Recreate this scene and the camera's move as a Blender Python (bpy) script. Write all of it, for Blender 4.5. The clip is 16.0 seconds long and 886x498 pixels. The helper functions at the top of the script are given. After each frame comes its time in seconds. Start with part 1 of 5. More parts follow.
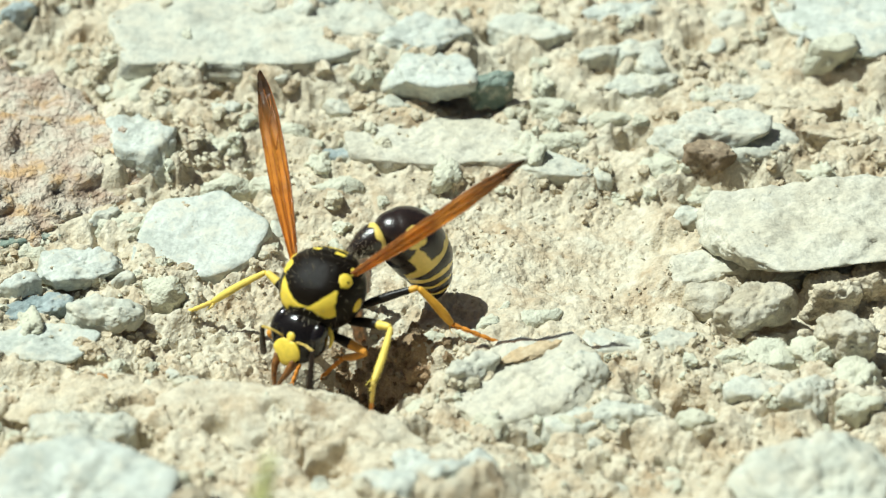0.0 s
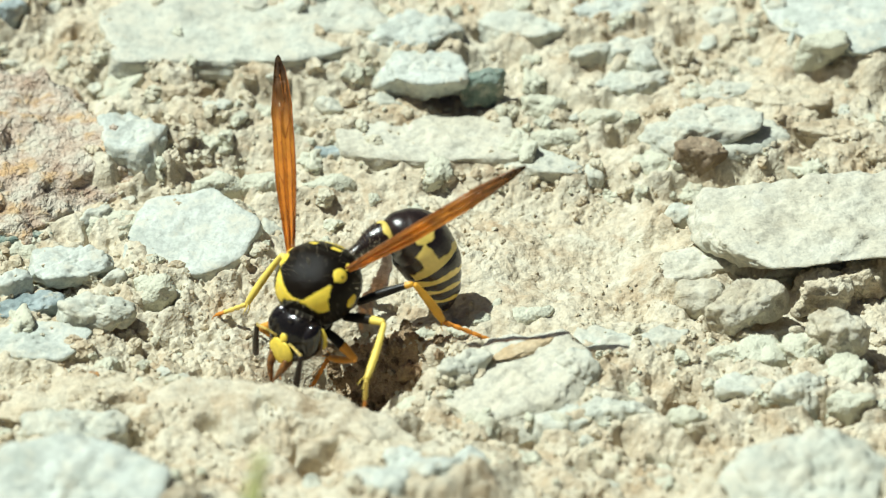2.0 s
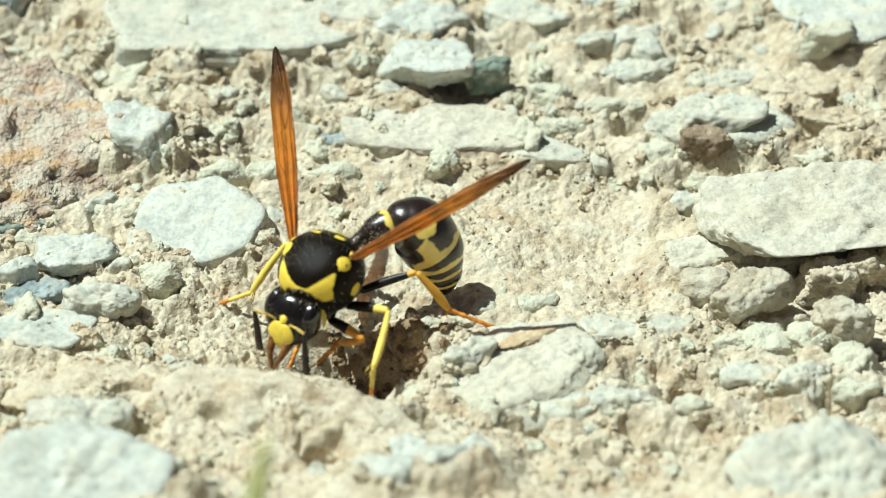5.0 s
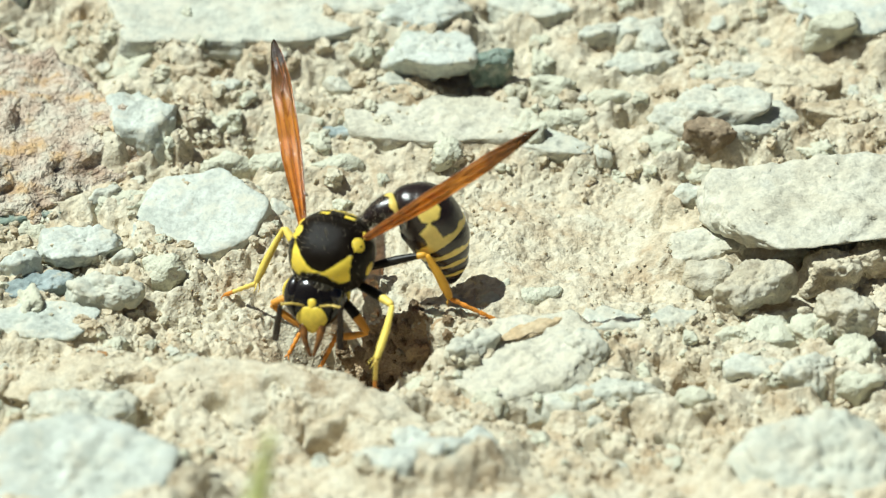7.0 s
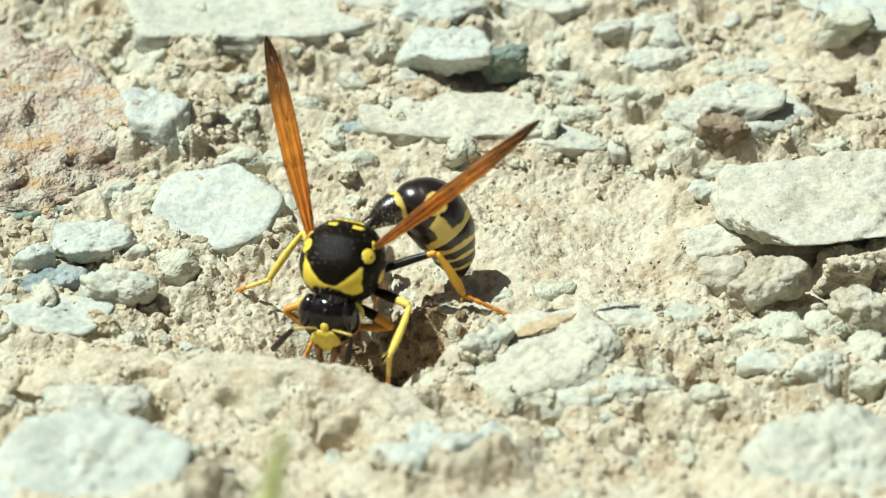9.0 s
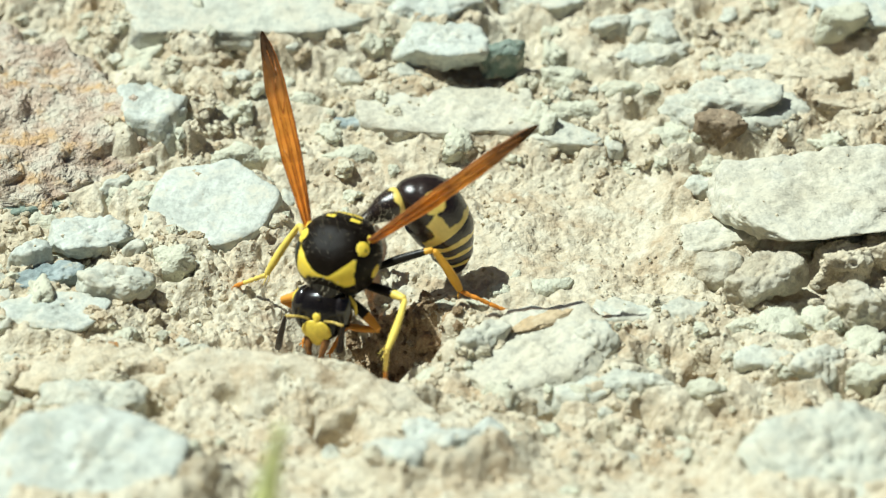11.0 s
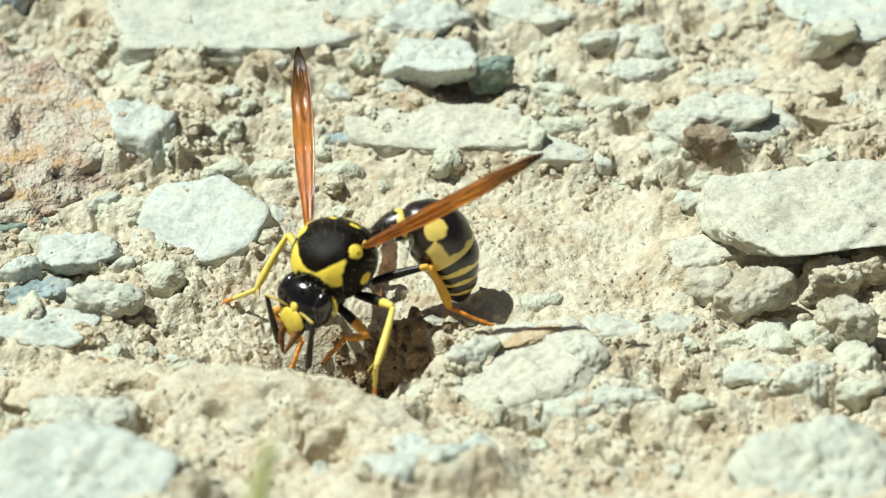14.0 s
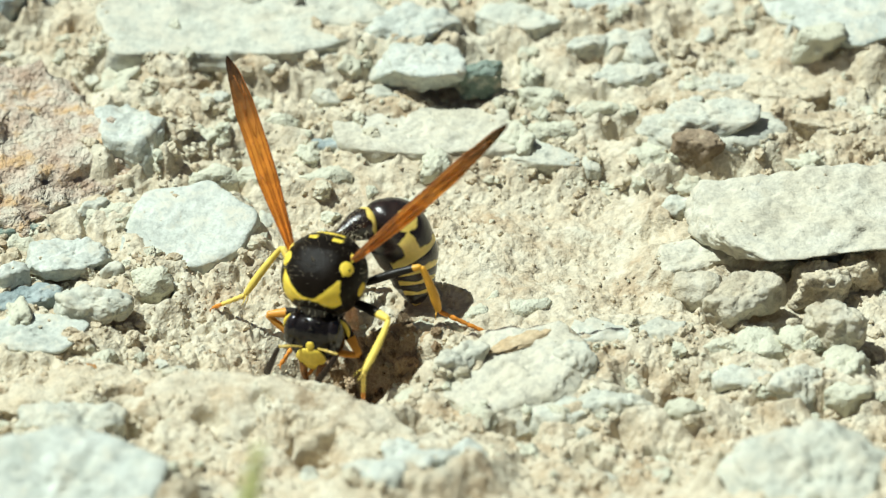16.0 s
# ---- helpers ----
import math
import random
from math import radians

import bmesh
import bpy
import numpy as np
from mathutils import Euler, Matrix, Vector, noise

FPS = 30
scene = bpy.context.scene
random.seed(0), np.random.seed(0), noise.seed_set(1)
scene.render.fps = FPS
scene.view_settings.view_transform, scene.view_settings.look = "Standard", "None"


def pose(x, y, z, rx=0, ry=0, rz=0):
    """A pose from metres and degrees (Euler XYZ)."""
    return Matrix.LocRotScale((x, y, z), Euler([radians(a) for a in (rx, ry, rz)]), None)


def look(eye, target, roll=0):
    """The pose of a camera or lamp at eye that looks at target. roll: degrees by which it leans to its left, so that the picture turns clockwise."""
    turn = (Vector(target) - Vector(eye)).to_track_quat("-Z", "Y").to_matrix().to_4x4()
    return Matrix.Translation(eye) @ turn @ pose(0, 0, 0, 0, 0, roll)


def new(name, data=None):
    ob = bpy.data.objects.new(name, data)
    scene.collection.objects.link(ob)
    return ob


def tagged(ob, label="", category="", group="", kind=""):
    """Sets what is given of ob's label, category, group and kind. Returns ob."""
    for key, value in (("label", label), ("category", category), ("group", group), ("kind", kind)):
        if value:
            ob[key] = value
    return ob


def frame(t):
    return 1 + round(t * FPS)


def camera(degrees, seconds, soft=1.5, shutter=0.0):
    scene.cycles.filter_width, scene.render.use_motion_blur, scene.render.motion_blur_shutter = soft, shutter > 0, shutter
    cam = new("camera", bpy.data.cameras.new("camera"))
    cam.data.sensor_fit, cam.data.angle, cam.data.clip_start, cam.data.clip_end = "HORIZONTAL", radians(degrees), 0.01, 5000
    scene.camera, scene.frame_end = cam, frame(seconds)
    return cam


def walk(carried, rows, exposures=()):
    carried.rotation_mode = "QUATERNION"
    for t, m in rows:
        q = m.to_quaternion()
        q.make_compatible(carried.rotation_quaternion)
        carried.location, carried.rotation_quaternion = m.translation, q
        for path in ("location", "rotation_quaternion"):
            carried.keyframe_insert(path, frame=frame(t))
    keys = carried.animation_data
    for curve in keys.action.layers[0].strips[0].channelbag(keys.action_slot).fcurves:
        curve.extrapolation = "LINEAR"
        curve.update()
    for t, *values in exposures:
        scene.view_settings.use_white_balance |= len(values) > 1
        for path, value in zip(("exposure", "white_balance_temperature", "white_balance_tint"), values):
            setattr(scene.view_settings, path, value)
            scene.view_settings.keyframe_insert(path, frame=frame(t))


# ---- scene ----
from mathutils.bvhtree import BVHTree

# Lengths below are in millimetres and are turned into metres by MM.
MM = 0.001
ELEV, DIST = radians(38), 268.6
FORWARD = Vector((0, math.cos(ELEV), -math.sin(ELEV)))
RIGHT = Vector((1, 0, 0))
UP = Vector((0, math.sin(ELEV), math.cos(ELEV)))
EYE = -FORWARD * DIST * MM

cam = camera(10, 16.0, soft=1.1)
cam.data.dof.use_dof = True
cam.data.dof.focus_distance = 0.266
cam.data.dof.aperture_fstop = 46


def aim(a, b):
    """The camera turned to the point a to the right of and b above the middle of the plane that it looks at."""
    return look(EYE, (RIGHT * a + UP * b) * MM)


AIM = [  # seconds, right, up
    (0, 0, 0),
    (0.5, 0, 0.09),
    (1, 0.28, 0.05),
    (1.5, 0.51, -0.04),
    (2, 0.46, -0.14),
    (2.5, 0.41, -0.32),
    (3, 0.46, -0.37),
    (3.5, 0.46, -0.51),
    (4, 0.18, -0.65),
    (6.5, 0.18, -1.01),
    (7, 0, -1.19),
    (7.5, -0.18, -1.28),
    (8, -0.41, -1.28),
    (8.5, -0.64, -1.29),
    (9, -0.73, -1.42),
    (11.5, -0.46, -1.66),
    (12, -0.37, -1.52),
    (12.5, -0.46, -1.28),
    (13, -0.46, -1.01),
    (13.5, -0.23, -0.87),
    (14, 0, -0.82),
    (14.5, 0.09, -0.73),
    (15, 0.14, -0.64),
    (15.5, 0.28, -0.46),
    (16, 0.6, -0.55),
]
walk(cam, [(t, aim(a, b)) for t, a, b in AIM], exposures=[(0, 0.195, 5750, 2.0), (16, 0.195, 5750, 2.0)])

# ---- light ----
SUN_AZ, SUN_EL = radians(164), radians(62)
TO_SUN = Vector((math.cos(SUN_AZ) * math.cos(SUN_EL), math.sin(SUN_AZ) * math.cos(SUN_EL), math.sin(SUN_EL)))
world = bpy.data.worlds.new("sky")
scene.world = world
world.use_nodes = True
sky = world.node_tree.nodes.new("ShaderNodeTexSky")
sky.sky_type = "NISHITA"
sky.sun_disc = False
sky.sun_elevation = SUN_EL
sky.sun_rotation = radians(90) - SUN_AZ
background = world.node_tree.nodes["Background"]
sky.dust_density = 4.0
sky.air_density = 0.5
sky.ozone_density = 0.1
background.inputs["Strength"].default_value = 0.029
world.node_tree.links.new(sky.outputs["Color"], background.inputs["Color"])
sun = new("sun", bpy.data.lights.new("sun", "SUN"))
sun.data.energy = 4.8
sun.data.angle = radians(0.6)
sun.data.color = (1.0, 0.985, 0.86)
sun.matrix_world = look(TO_SUN * 2, (0, 0, 0))


# ---- materials ----
class Nodes:
    """A material's node tree, with short ways to add the nodes that are used here."""

    def __init__(self, name, roughness=0.8):
        self.mat = bpy.data.materials.new(name)
        self.mat.use_nodes = True
        self.tree = self.mat.node_tree
        self.bsdf = self.tree.nodes["Principled BSDF"]
        self.bsdf.inputs["Roughness"].default_value = roughness
        self.coords = self.tree.nodes.new("ShaderNodeTexCoord").outputs["Object"]

    def add(self, kind, **values):
        node = self.tree.nodes.new(kind)
        for key, value in values.items():
            node.inputs[key.replace("_", " ")].default_value = value
        return node

    def link(self, a, b):
        self.tree.links.new(a, b)

    def noise(self, per_mm, detail=4.0, rough=0.6, coords=None):
        node = self.add("ShaderNodeTexNoise", Scale=per_mm / MM, Detail=detail, Roughness=rough)
        self.link(coords or self.coords, node.inputs["Vector"])
        return node.outputs["Fac"]

    def ramp(self, fac, stops, interpolation="LINEAR"):
        node = self.tree.nodes.new("ShaderNodeValToRGB")
        node.color_ramp.interpolation = interpolation
        while len(node.color_ramp.elements) < len(stops):
            node.color_ramp.elements.new(0.5)
        for e, (at, colour) in zip(node.color_ramp.elements, stops):
            e.position = at
            e.color = (*colour, 1) if isinstance(colour, tuple) else (colour, colour, colour, 1)
        self.link(fac, node.inputs["Fac"])
        return node.outputs["Color"]

    def mix(self, fac, a, b, blend="MIX"):
        node = self.tree.nodes.new("ShaderNodeMix")
        node.data_type = "RGBA"
        node.blend_type = blend
        sockets = [s for s in node.inputs if s.enabled]
        for socket, value in zip(sockets, (fac, a, b)):
            if isinstance(value, (int, float)):
                socket.default_value = value
            elif isinstance(value, tuple):
                socket.default_value = (*value, 1)
            else:
                self.link(value, socket)
        return [s for s in node.outputs if s.enabled][0]

    def colour(self, socket):
        self.link(socket, self.bsdf.inputs["Base Color"])

    def bump(self, height, depth, strength=1.0):
        node = self.add("ShaderNodeBump", Strength=strength, Distance=depth * MM)
        self.link(height, node.inputs["Height"])
        self.link(node.outputs["Normal"], self.bsdf.inputs["Normal"])


def mineral(name, dark, mid, light, dust=(0.545, 0.49, 0.355), dusty=0.5, spots=None, rough=0.85, grain=0.06, scale=0.35, cells=0.0, spot_at=0.55, mixed=0.0):
    """Stone or soil: three tones at two scales, patches of dust, fine relief."""
    n = Nodes(name, rough)
    info = n.tree.nodes.new("ShaderNodeObjectInfo")
    shift = n.add("ShaderNodeVectorMath")
    n.link(n.coords, shift.inputs[0])
    seed = n.add("ShaderNodeVectorMath")
    seed.operation = "SCALE"
    seed.inputs[0].default_value = (0.11, 0.07, 0.05)
    n.link(info.outputs["Random"], seed.inputs["Scale"])
    n.link(seed.outputs["Vector"], shift.inputs[1])
    at = shift.outputs["Vector"]
    base = n.ramp(n.noise(scale, 6, 0.65, at), [(0.3, dark), (0.5, mid), (0.68, light)])
    fine = n.ramp(n.noise(3.2, 5, 0.7, at), [(0.3, 0.82), (0.62, 1.07)])
    base = n.mix(0.8, base, fine, "MULTIPLY")
    if spots:
        base = n.mix(n.ramp(n.noise(0.55, 4, 0.6, at), [(spot_at, 0.0), (spot_at + 0.11, 0.8)]), base, spots)
    speck = n.ramp(n.noise(1.6, 8, 0.75, at), [(0.36, 0.80), (0.5, 1.0), (0.64, 1.08)])
    base = n.mix(0.7, base, speck, "MULTIPLY")
    grit = n.ramp(n.noise(9.0, 3, 0.6, at), [(0.62, 0.0), (0.72, 0.16)])
    base = n.mix(grit, base, tuple(c * 0.45 for c in mid))
    if mixed:
        island = n.tree.nodes.new("ShaderNodeNewGeometry").outputs["Random Per Island"]
        base = n.mix(n.ramp(island, [(1 - mixed, 0.0), (1.0, 0.85)]), base, (0.57, 0.58, 0.46))
    if dusty:
        patch = n.ramp(n.noise(0.8, 7, 0.7, at), [(0.62 - 0.3 * dusty, 0.0), (0.74 - 0.2 * dusty, 0.9)])
        base = n.mix(patch, base, dust)
    n.colour(base)
    heap = n.noise(2.2, 3, 0.62, at)
    if cells:
        lumps = n.add("ShaderNodeTexVoronoi", Scale=7.0 / MM)
        n.link(at, lumps.inputs["Vector"])
        heap = n.mix(cells, heap, lumps.outputs["Distance"])
    n.bump(heap, grain * 2.4)
    n.bsdf.inputs["Specular IOR Level"].default_value = 0.25
    return n.mat


SOIL = mineral("dry_soil", (0.435, 0.33, 0.205), (0.57, 0.50, 0.365), (0.61, 0.565, 0.44), dusty=0.34, dust=(0.61, 0.575, 0.45), grain=0.068, cells=0.22, spots=(0.47, 0.36, 0.235), spot_at=0.61)
CLOD = mineral("crumbly_clod", (0.42, 0.32, 0.20), (0.57, 0.495, 0.355), (0.61, 0.56, 0.43), dusty=0.15, mixed=0.4, grain=0.075, cells=0.25)
PALE = mineral("pale_limestone", (0.43, 0.42, 0.345), (0.525, 0.53, 0.445), (0.56, 0.57, 0.485), dusty=0.6, dust=(0.575, 0.545, 0.435), grain=0.05)
WHITE = mineral("white_limestone", (0.44, 0.46, 0.40), (0.535, 0.555, 0.49), (0.57, 0.595, 0.53), dusty=0.42, dust=(0.575, 0.55, 0.445), spots=(0.45, 0.475, 0.41), grain=0.05)
GREEN = mineral("greenish_stone", (0.10, 0.13, 0.10), (0.23, 0.28, 0.23), (0.38, 0.42, 0.36), dusty=0.3, grain=0.12, spots=(0.14, 0.19, 0.16), scale=0.5)
SLATE = mineral("blue_grey_slate", (0.20, 0.25, 0.25), (0.34, 0.39, 0.38), (0.52, 0.56, 0.54), dusty=0.3)
RUST = mineral("rust_stained_rock", (0.48, 0.34, 0.24), (0.57, 0.475, 0.37), (0.60, 0.56, 0.48), dusty=0.45, dust=(0.59, 0.54, 0.42), spots=(0.57, 0.37, 0.17), grain=0.22, scale=0.8, spot_at=0.53)
CREAM = mineral("cream_limestone", (0.43, 0.395, 0.305), (0.55, 0.525, 0.42), (0.59, 0.575, 0.48), dusty=0.5, dust=(0.60, 0.56, 0.435), grain=0.06)
TAN = mineral("tan_stone", (0.38, 0.31, 0.21), (0.50, 0.455, 0.345), (0.565, 0.54, 0.44), dusty=0.4, grain=0.09)
# browner soil for the dug hollow: its deep shade put into the colour
PIT_SHADE = mineral("shade_brown_dug_soil", (0.28, 0.18, 0.10), (0.44, 0.32, 0.19), (0.54, 0.42, 0.28), dusty=0, grain=0.09, cells=0.4)
BROWN = mineral("brown_stone", (0.14, 0.095, 0.055), (0.22, 0.165, 0.105), (0.32, 0.25, 0.17), dusty=0.3)


def plain(name, colour, rough=0.4, spec=0.5, scale=4.0, vary=0.25, relief=0.01):
    n = Nodes(name, rough)
    low = tuple(c * (1 - vary) for c in colour)
    high = tuple(min(1, c * (1 + vary)) for c in colour)
    n.colour(n.ramp(n.noise(scale, 4), [(0.35, low), (0.65, high)]))
    n.bump(n.noise(scale * 5, 4), relief)
    n.bsdf.inputs["Specular IOR Level"].default_value = spec
    return n.mat


def marked(name, ground, mark, rough=0.35, relief=0.02, dots=14.0, gloss=0.25):
    """Cuticle whose coloured markings follow the mesh attribute 'mark' (positive inside a marking)."""
    n = Nodes(name, rough)
    attr = n.tree.nodes.new("ShaderNodeAttribute")
    attr.attribute_name = "mark"
    wobble = n.noise(3.0, 3)
    total = n.add("ShaderNodeMath")
    total.operation = "MULTIPLY_ADD"
    n.link(wobble, total.inputs[0])
    total.inputs[1].default_value = 0.16
    n.link(attr.outputs["Fac"], total.inputs[2])
    edge = n.ramp(total.outputs["Value"], [(0.06, 0.0), (0.11, 1.0)])
    low = n.ramp(n.noise(2.0, 5), [(0.3, tuple(c * 0.6 for c in ground)), (0.7, tuple(c * 1.5 for c in ground))])
    high = n.ramp(n.noise(1.5, 5), [(0.3, tuple(c * 0.85 for c in mark)), (0.7, tuple(min(1, c * 1.08) for c in mark))])
    n.colour(n.mix(edge, low, high))
    n.bump(n.noise(dots, 3, 0.5), relief)
    n.bsdf.inputs["Specular IOR Level"].default_value = gloss
    return n.mat


YELLOW_TONE = (0.90, 0.67, 0.075)
CUTICLE = marked("black_yellow_cuticle", (0.008, 0.0055, 0.0035), YELLOW_TONE, 0.28, 0.036, dots=13.0, gloss=0.09)
ABDOMEN = marked("brown_black_yellow_cuticle", (0.019, 0.011, 0.008), (0.86, 0.65, 0.15), 0.24, 0.014, gloss=0.7)
LEG = marked("leg_cuticle", (0.014, 0.011, 0.008), (0.80, 0.42, 0.045), 0.35, 0.01)
PALE_LEG = marked("pale_leg_cuticle", (0.014, 0.011, 0.008), (0.86, 0.66, 0.13), 0.35, 0.01)
FRONT_LEG = marked("orange_leg_cuticle", (0.014, 0.011, 0.008), (0.74, 0.33, 0.05), 0.35, 0.01)
BLACK = plain("black_cuticle", (0.008, 0.006, 0.005), 0.15, 0.5, scale=3.0, relief=0.006)
YELLOW = plain("yellow_cuticle", YELLOW_TONE, 0.38, vary=0.1)
JAW = plain("brown_cuticle", (0.20, 0.085, 0.022), 0.3, vary=0.5)
EYE_BLACK = plain("eye_black", (0.010, 0.007, 0.006), 0.12, 0.8, relief=0.001)


def wing_film():
    """Thin amber film: lets part of the light through, glossy on top, smoky towards the tip."""
    n = Nodes("amber_wing_film", 0.12)
    n.bsdf.inputs["Specular IOR Level"].default_value = 0.9
    attr = n.tree.nodes.new("ShaderNodeAttribute")
    attr.attribute_name = "mark"
    along = n.ramp(attr.outputs["Fac"], [(0.0, (0.95, 0.43, 0.06)), (0.55, (0.96, 0.52, 0.11)), (0.76, (0.44, 0.23, 0.09)), (0.92, (0.13, 0.08, 0.055))])
    tone = n.ramp(n.noise(1.2, 4), [(0.35, 0.86), (0.65, 1.1)])
    colour = n.mix(1.0, along, tone, "MULTIPLY")
    n.colour(colour)
    n.bump(n.noise(6.0, 3), 0.02)
    clear = n.tree.nodes.new("ShaderNodeBsdfTransparent")
    n.link(n.mix(0.35, colour, (1.0, 0.8, 0.5)), clear.inputs["Color"])
    glow = n.tree.nodes.new("ShaderNodeBsdfTranslucent")
    n.link(colour, glow.inputs["Color"])
    one = n.add("ShaderNodeMixShader", Fac=0.55)
    n.link(n.bsdf.outputs["BSDF"], one.inputs[1])
    n.link(glow.outputs["BSDF"], one.inputs[2])
    two = n.add("ShaderNodeMixShader", Fac=0.5)
    n.link(one.outputs["Shader"], two.inputs[1])
    n.link(clear.outputs["BSDF"], two.inputs[2])
    n.link(two.outputs["Shader"], n.tree.nodes["Material Output"].inputs["Surface"])
    return n.mat


FILM = wing_film()
VEIN = plain("wing_vein", (0.30, 0.105, 0.02), 0.14, 1.0, vary=0.3)
GRASS = plain("grass_green", (0.62, 0.66, 0.27), 0.5, scale=1.0)


# ---- number fields and mesh building ----
def hashed(i, j, k, seed):
    """Repeatable numbers from 0 to 1 for whole-number cells."""
    n = (i.astype(np.int64) * 374761393 + j.astype(np.int64) * 668265263 + k.astype(np.int64) * 2147483647 + seed * 1274126177) & 0xFFFFFFFF
    n = ((n ^ (n >> 13)) * 1274126177) & 0xFFFFFFFF
    n = ((n ^ (n >> 16)) * 2246822519) & 0xFFFFFFFF
    return ((n ^ (n >> 15)) & 0xFFFFFF) / float(0xFFFFFF)


def field(p, seed=0):
    """Smooth value noise from -1 to 1 at the points p (n x 3)."""
    base = np.floor(p)
    f = p - base
    f = f * f * f * (f * (f * 6 - 15) + 10)
    i, j, k = (base[:, a] for a in range(3))
    total = np.zeros(len(p))
    for a in (0, 1):
        for b in (0, 1):
            for c in (0, 1):
                w = (f[:, 0] if a else 1 - f[:, 0]) * (f[:, 1] if b else 1 - f[:, 1]) * (f[:, 2] if c else 1 - f[:, 2])
                total += w * hashed(i + a, j + b, k + c, seed)
    return total * 2 - 1


def layered(p, octaves=4, seed=0, gain=0.5):
    total, size = np.zeros(len(p)), 1.0
    for o in range(octaves):
        total += size * field(p * 2.03 ** o + 17.3 * o, seed + o)
        size *= gain
    return total


def clods(x, y, cell, seed, gap=0.3):
    """Broken lumps of about one cell's size with cracks between them: each has its own height and slant."""
    p = np.stack([x / cell * 1.7, y / cell * 1.7, np.zeros_like(x)], 1)
    x = x + cell * 0.30 * layered(p, 3, seed + 11, 0.6)
    y = y + cell * 0.30 * layered(p + 31.7, 3, seed + 12, 0.6)
    first, second = np.full_like(x, 9e9), np.full_like(x, 9e9)
    top = np.zeros_like(x)
    gx, gy = np.floor(x / cell), np.floor(y / cell)
    zero = np.zeros_like(gx)
    for a in (-1, 0, 1):
        for b in (-1, 0, 1):
            i, j = gx + a, gy + b
            dx = x / cell - (i + 0.1 + 0.8 * hashed(i, j, zero, seed))
            dy = y / cell - (j + 0.1 + 0.8 * hashed(i, j, zero + 1, seed))
            d = np.sqrt(dx * dx + dy * dy) * (0.75 + 0.5 * hashed(i, j, zero + 5, seed))
            h = hashed(i, j, zero + 2, seed) ** 1.5 + (hashed(i, j, zero + 3, seed) - 0.5) * dx + (hashed(i, j, zero + 4, seed) - 0.5) * dy - 0.5 * d * d
            nearer = d < first
            second = np.where(nearer, first, np.minimum(second, d))
            top = np.where(nearer, h, top)
            first = np.where(nearer, d, first)
    wall = np.clip((second - first) / gap, 0, 1)
    wall = 1 - (1 - wall) ** 2.2
    return (top + 0.45) * wall


def mesh_of(name, verts, faces, material, mark=None, smooth=True):
    """A mesh from points in millimetres."""
    me = bpy.data.meshes.new(name)
    me.from_pydata((np.asarray(verts, float) * MM).tolist(), [], [list(f) for f in faces])
    me.materials.append(material)
    if smooth:
        me.polygons.foreach_set("use_smooth", [True] * len(me.polygons))
    if mark is not None:
        me.attributes.new("mark", "FLOAT", "POINT").data.foreach_set("value", np.asarray(mark, np.float32))
    me.update()
    return me


def part(name, me, parent, label="", at=None):
    ob = new(name, me)
    ob.parent = parent
    if at is not None:
        ob.matrix_basis = at
    return tagged(ob, label) if label else ob


def spot_pose(x, y, z, rx=0, ry=0, rz=0):
    return pose(x * MM, y * MM, z * MM, rx, ry, rz)


def ball(rows=24, cols=36):
    """Unit sphere: points and faces, poles along x."""
    v = [(1.0, 0.0, 0.0)]
    for r in range(1, rows):
        a = math.pi * r / rows
        for c in range(cols):
            b = 2 * math.pi * c / cols
            v.append((math.cos(a), math.sin(a) * math.cos(b), math.sin(a) * math.sin(b)))
    v.append((-1.0, 0.0, 0.0))
    f = [(0, 1 + c, 1 + (c + 1) % cols) for c in range(cols)]
    for r in range(rows - 2):
        for c in range(cols):
            p, q = 1 + r * cols + c, 1 + r * cols + (c + 1) % cols
            f.append((p, p + cols, q + cols, q))
    last = len(v) - 1
    f += [(last, last - cols + (c + 1) % cols, last - cols + c) for c in range(cols)]
    return np.array(v), f


def tube(path, radii, cols=14, flat=1.0, side=(0, 1, 0)):
    """A round bar along the path, with rounded ends; flat squeezes it along 'side'."""
    path = np.asarray(path, float)
    radii = np.asarray(radii, float)
    n = len(path)
    verts = []
    way = np.gradient(path, axis=0)
    side = np.asarray(side, float)
    for i in range(n):
        d = way[i] / max(np.linalg.norm(way[i]), 1e-9)
        s = side - d * side.dot(d)
        s /= max(np.linalg.norm(s), 1e-9)
        u = np.cross(d, s)
        for c in range(cols):
            b = 2 * math.pi * c / cols
            verts.append(path[i] + radii[i] * (math.cos(b) * flat * s + math.sin(b) * u))
    faces = []
    for i in range(n - 1):
        for c in range(cols):
            p, q = i * cols + c, i * cols + (c + 1) % cols
            faces.append((p, q, q + cols, p + cols))
    faces.append(tuple(range(cols))[::-1])
    faces.append(tuple((n - 1) * cols + c for c in range(cols)))
    return np.array(verts), faces


def joined(pieces):
    verts, faces, count = [], [], 0
    for v, f in pieces:
        verts.append(v)
        faces += [tuple(i + count for i in face) for face in f]
        count += len(v)
    return np.vstack(verts), faces


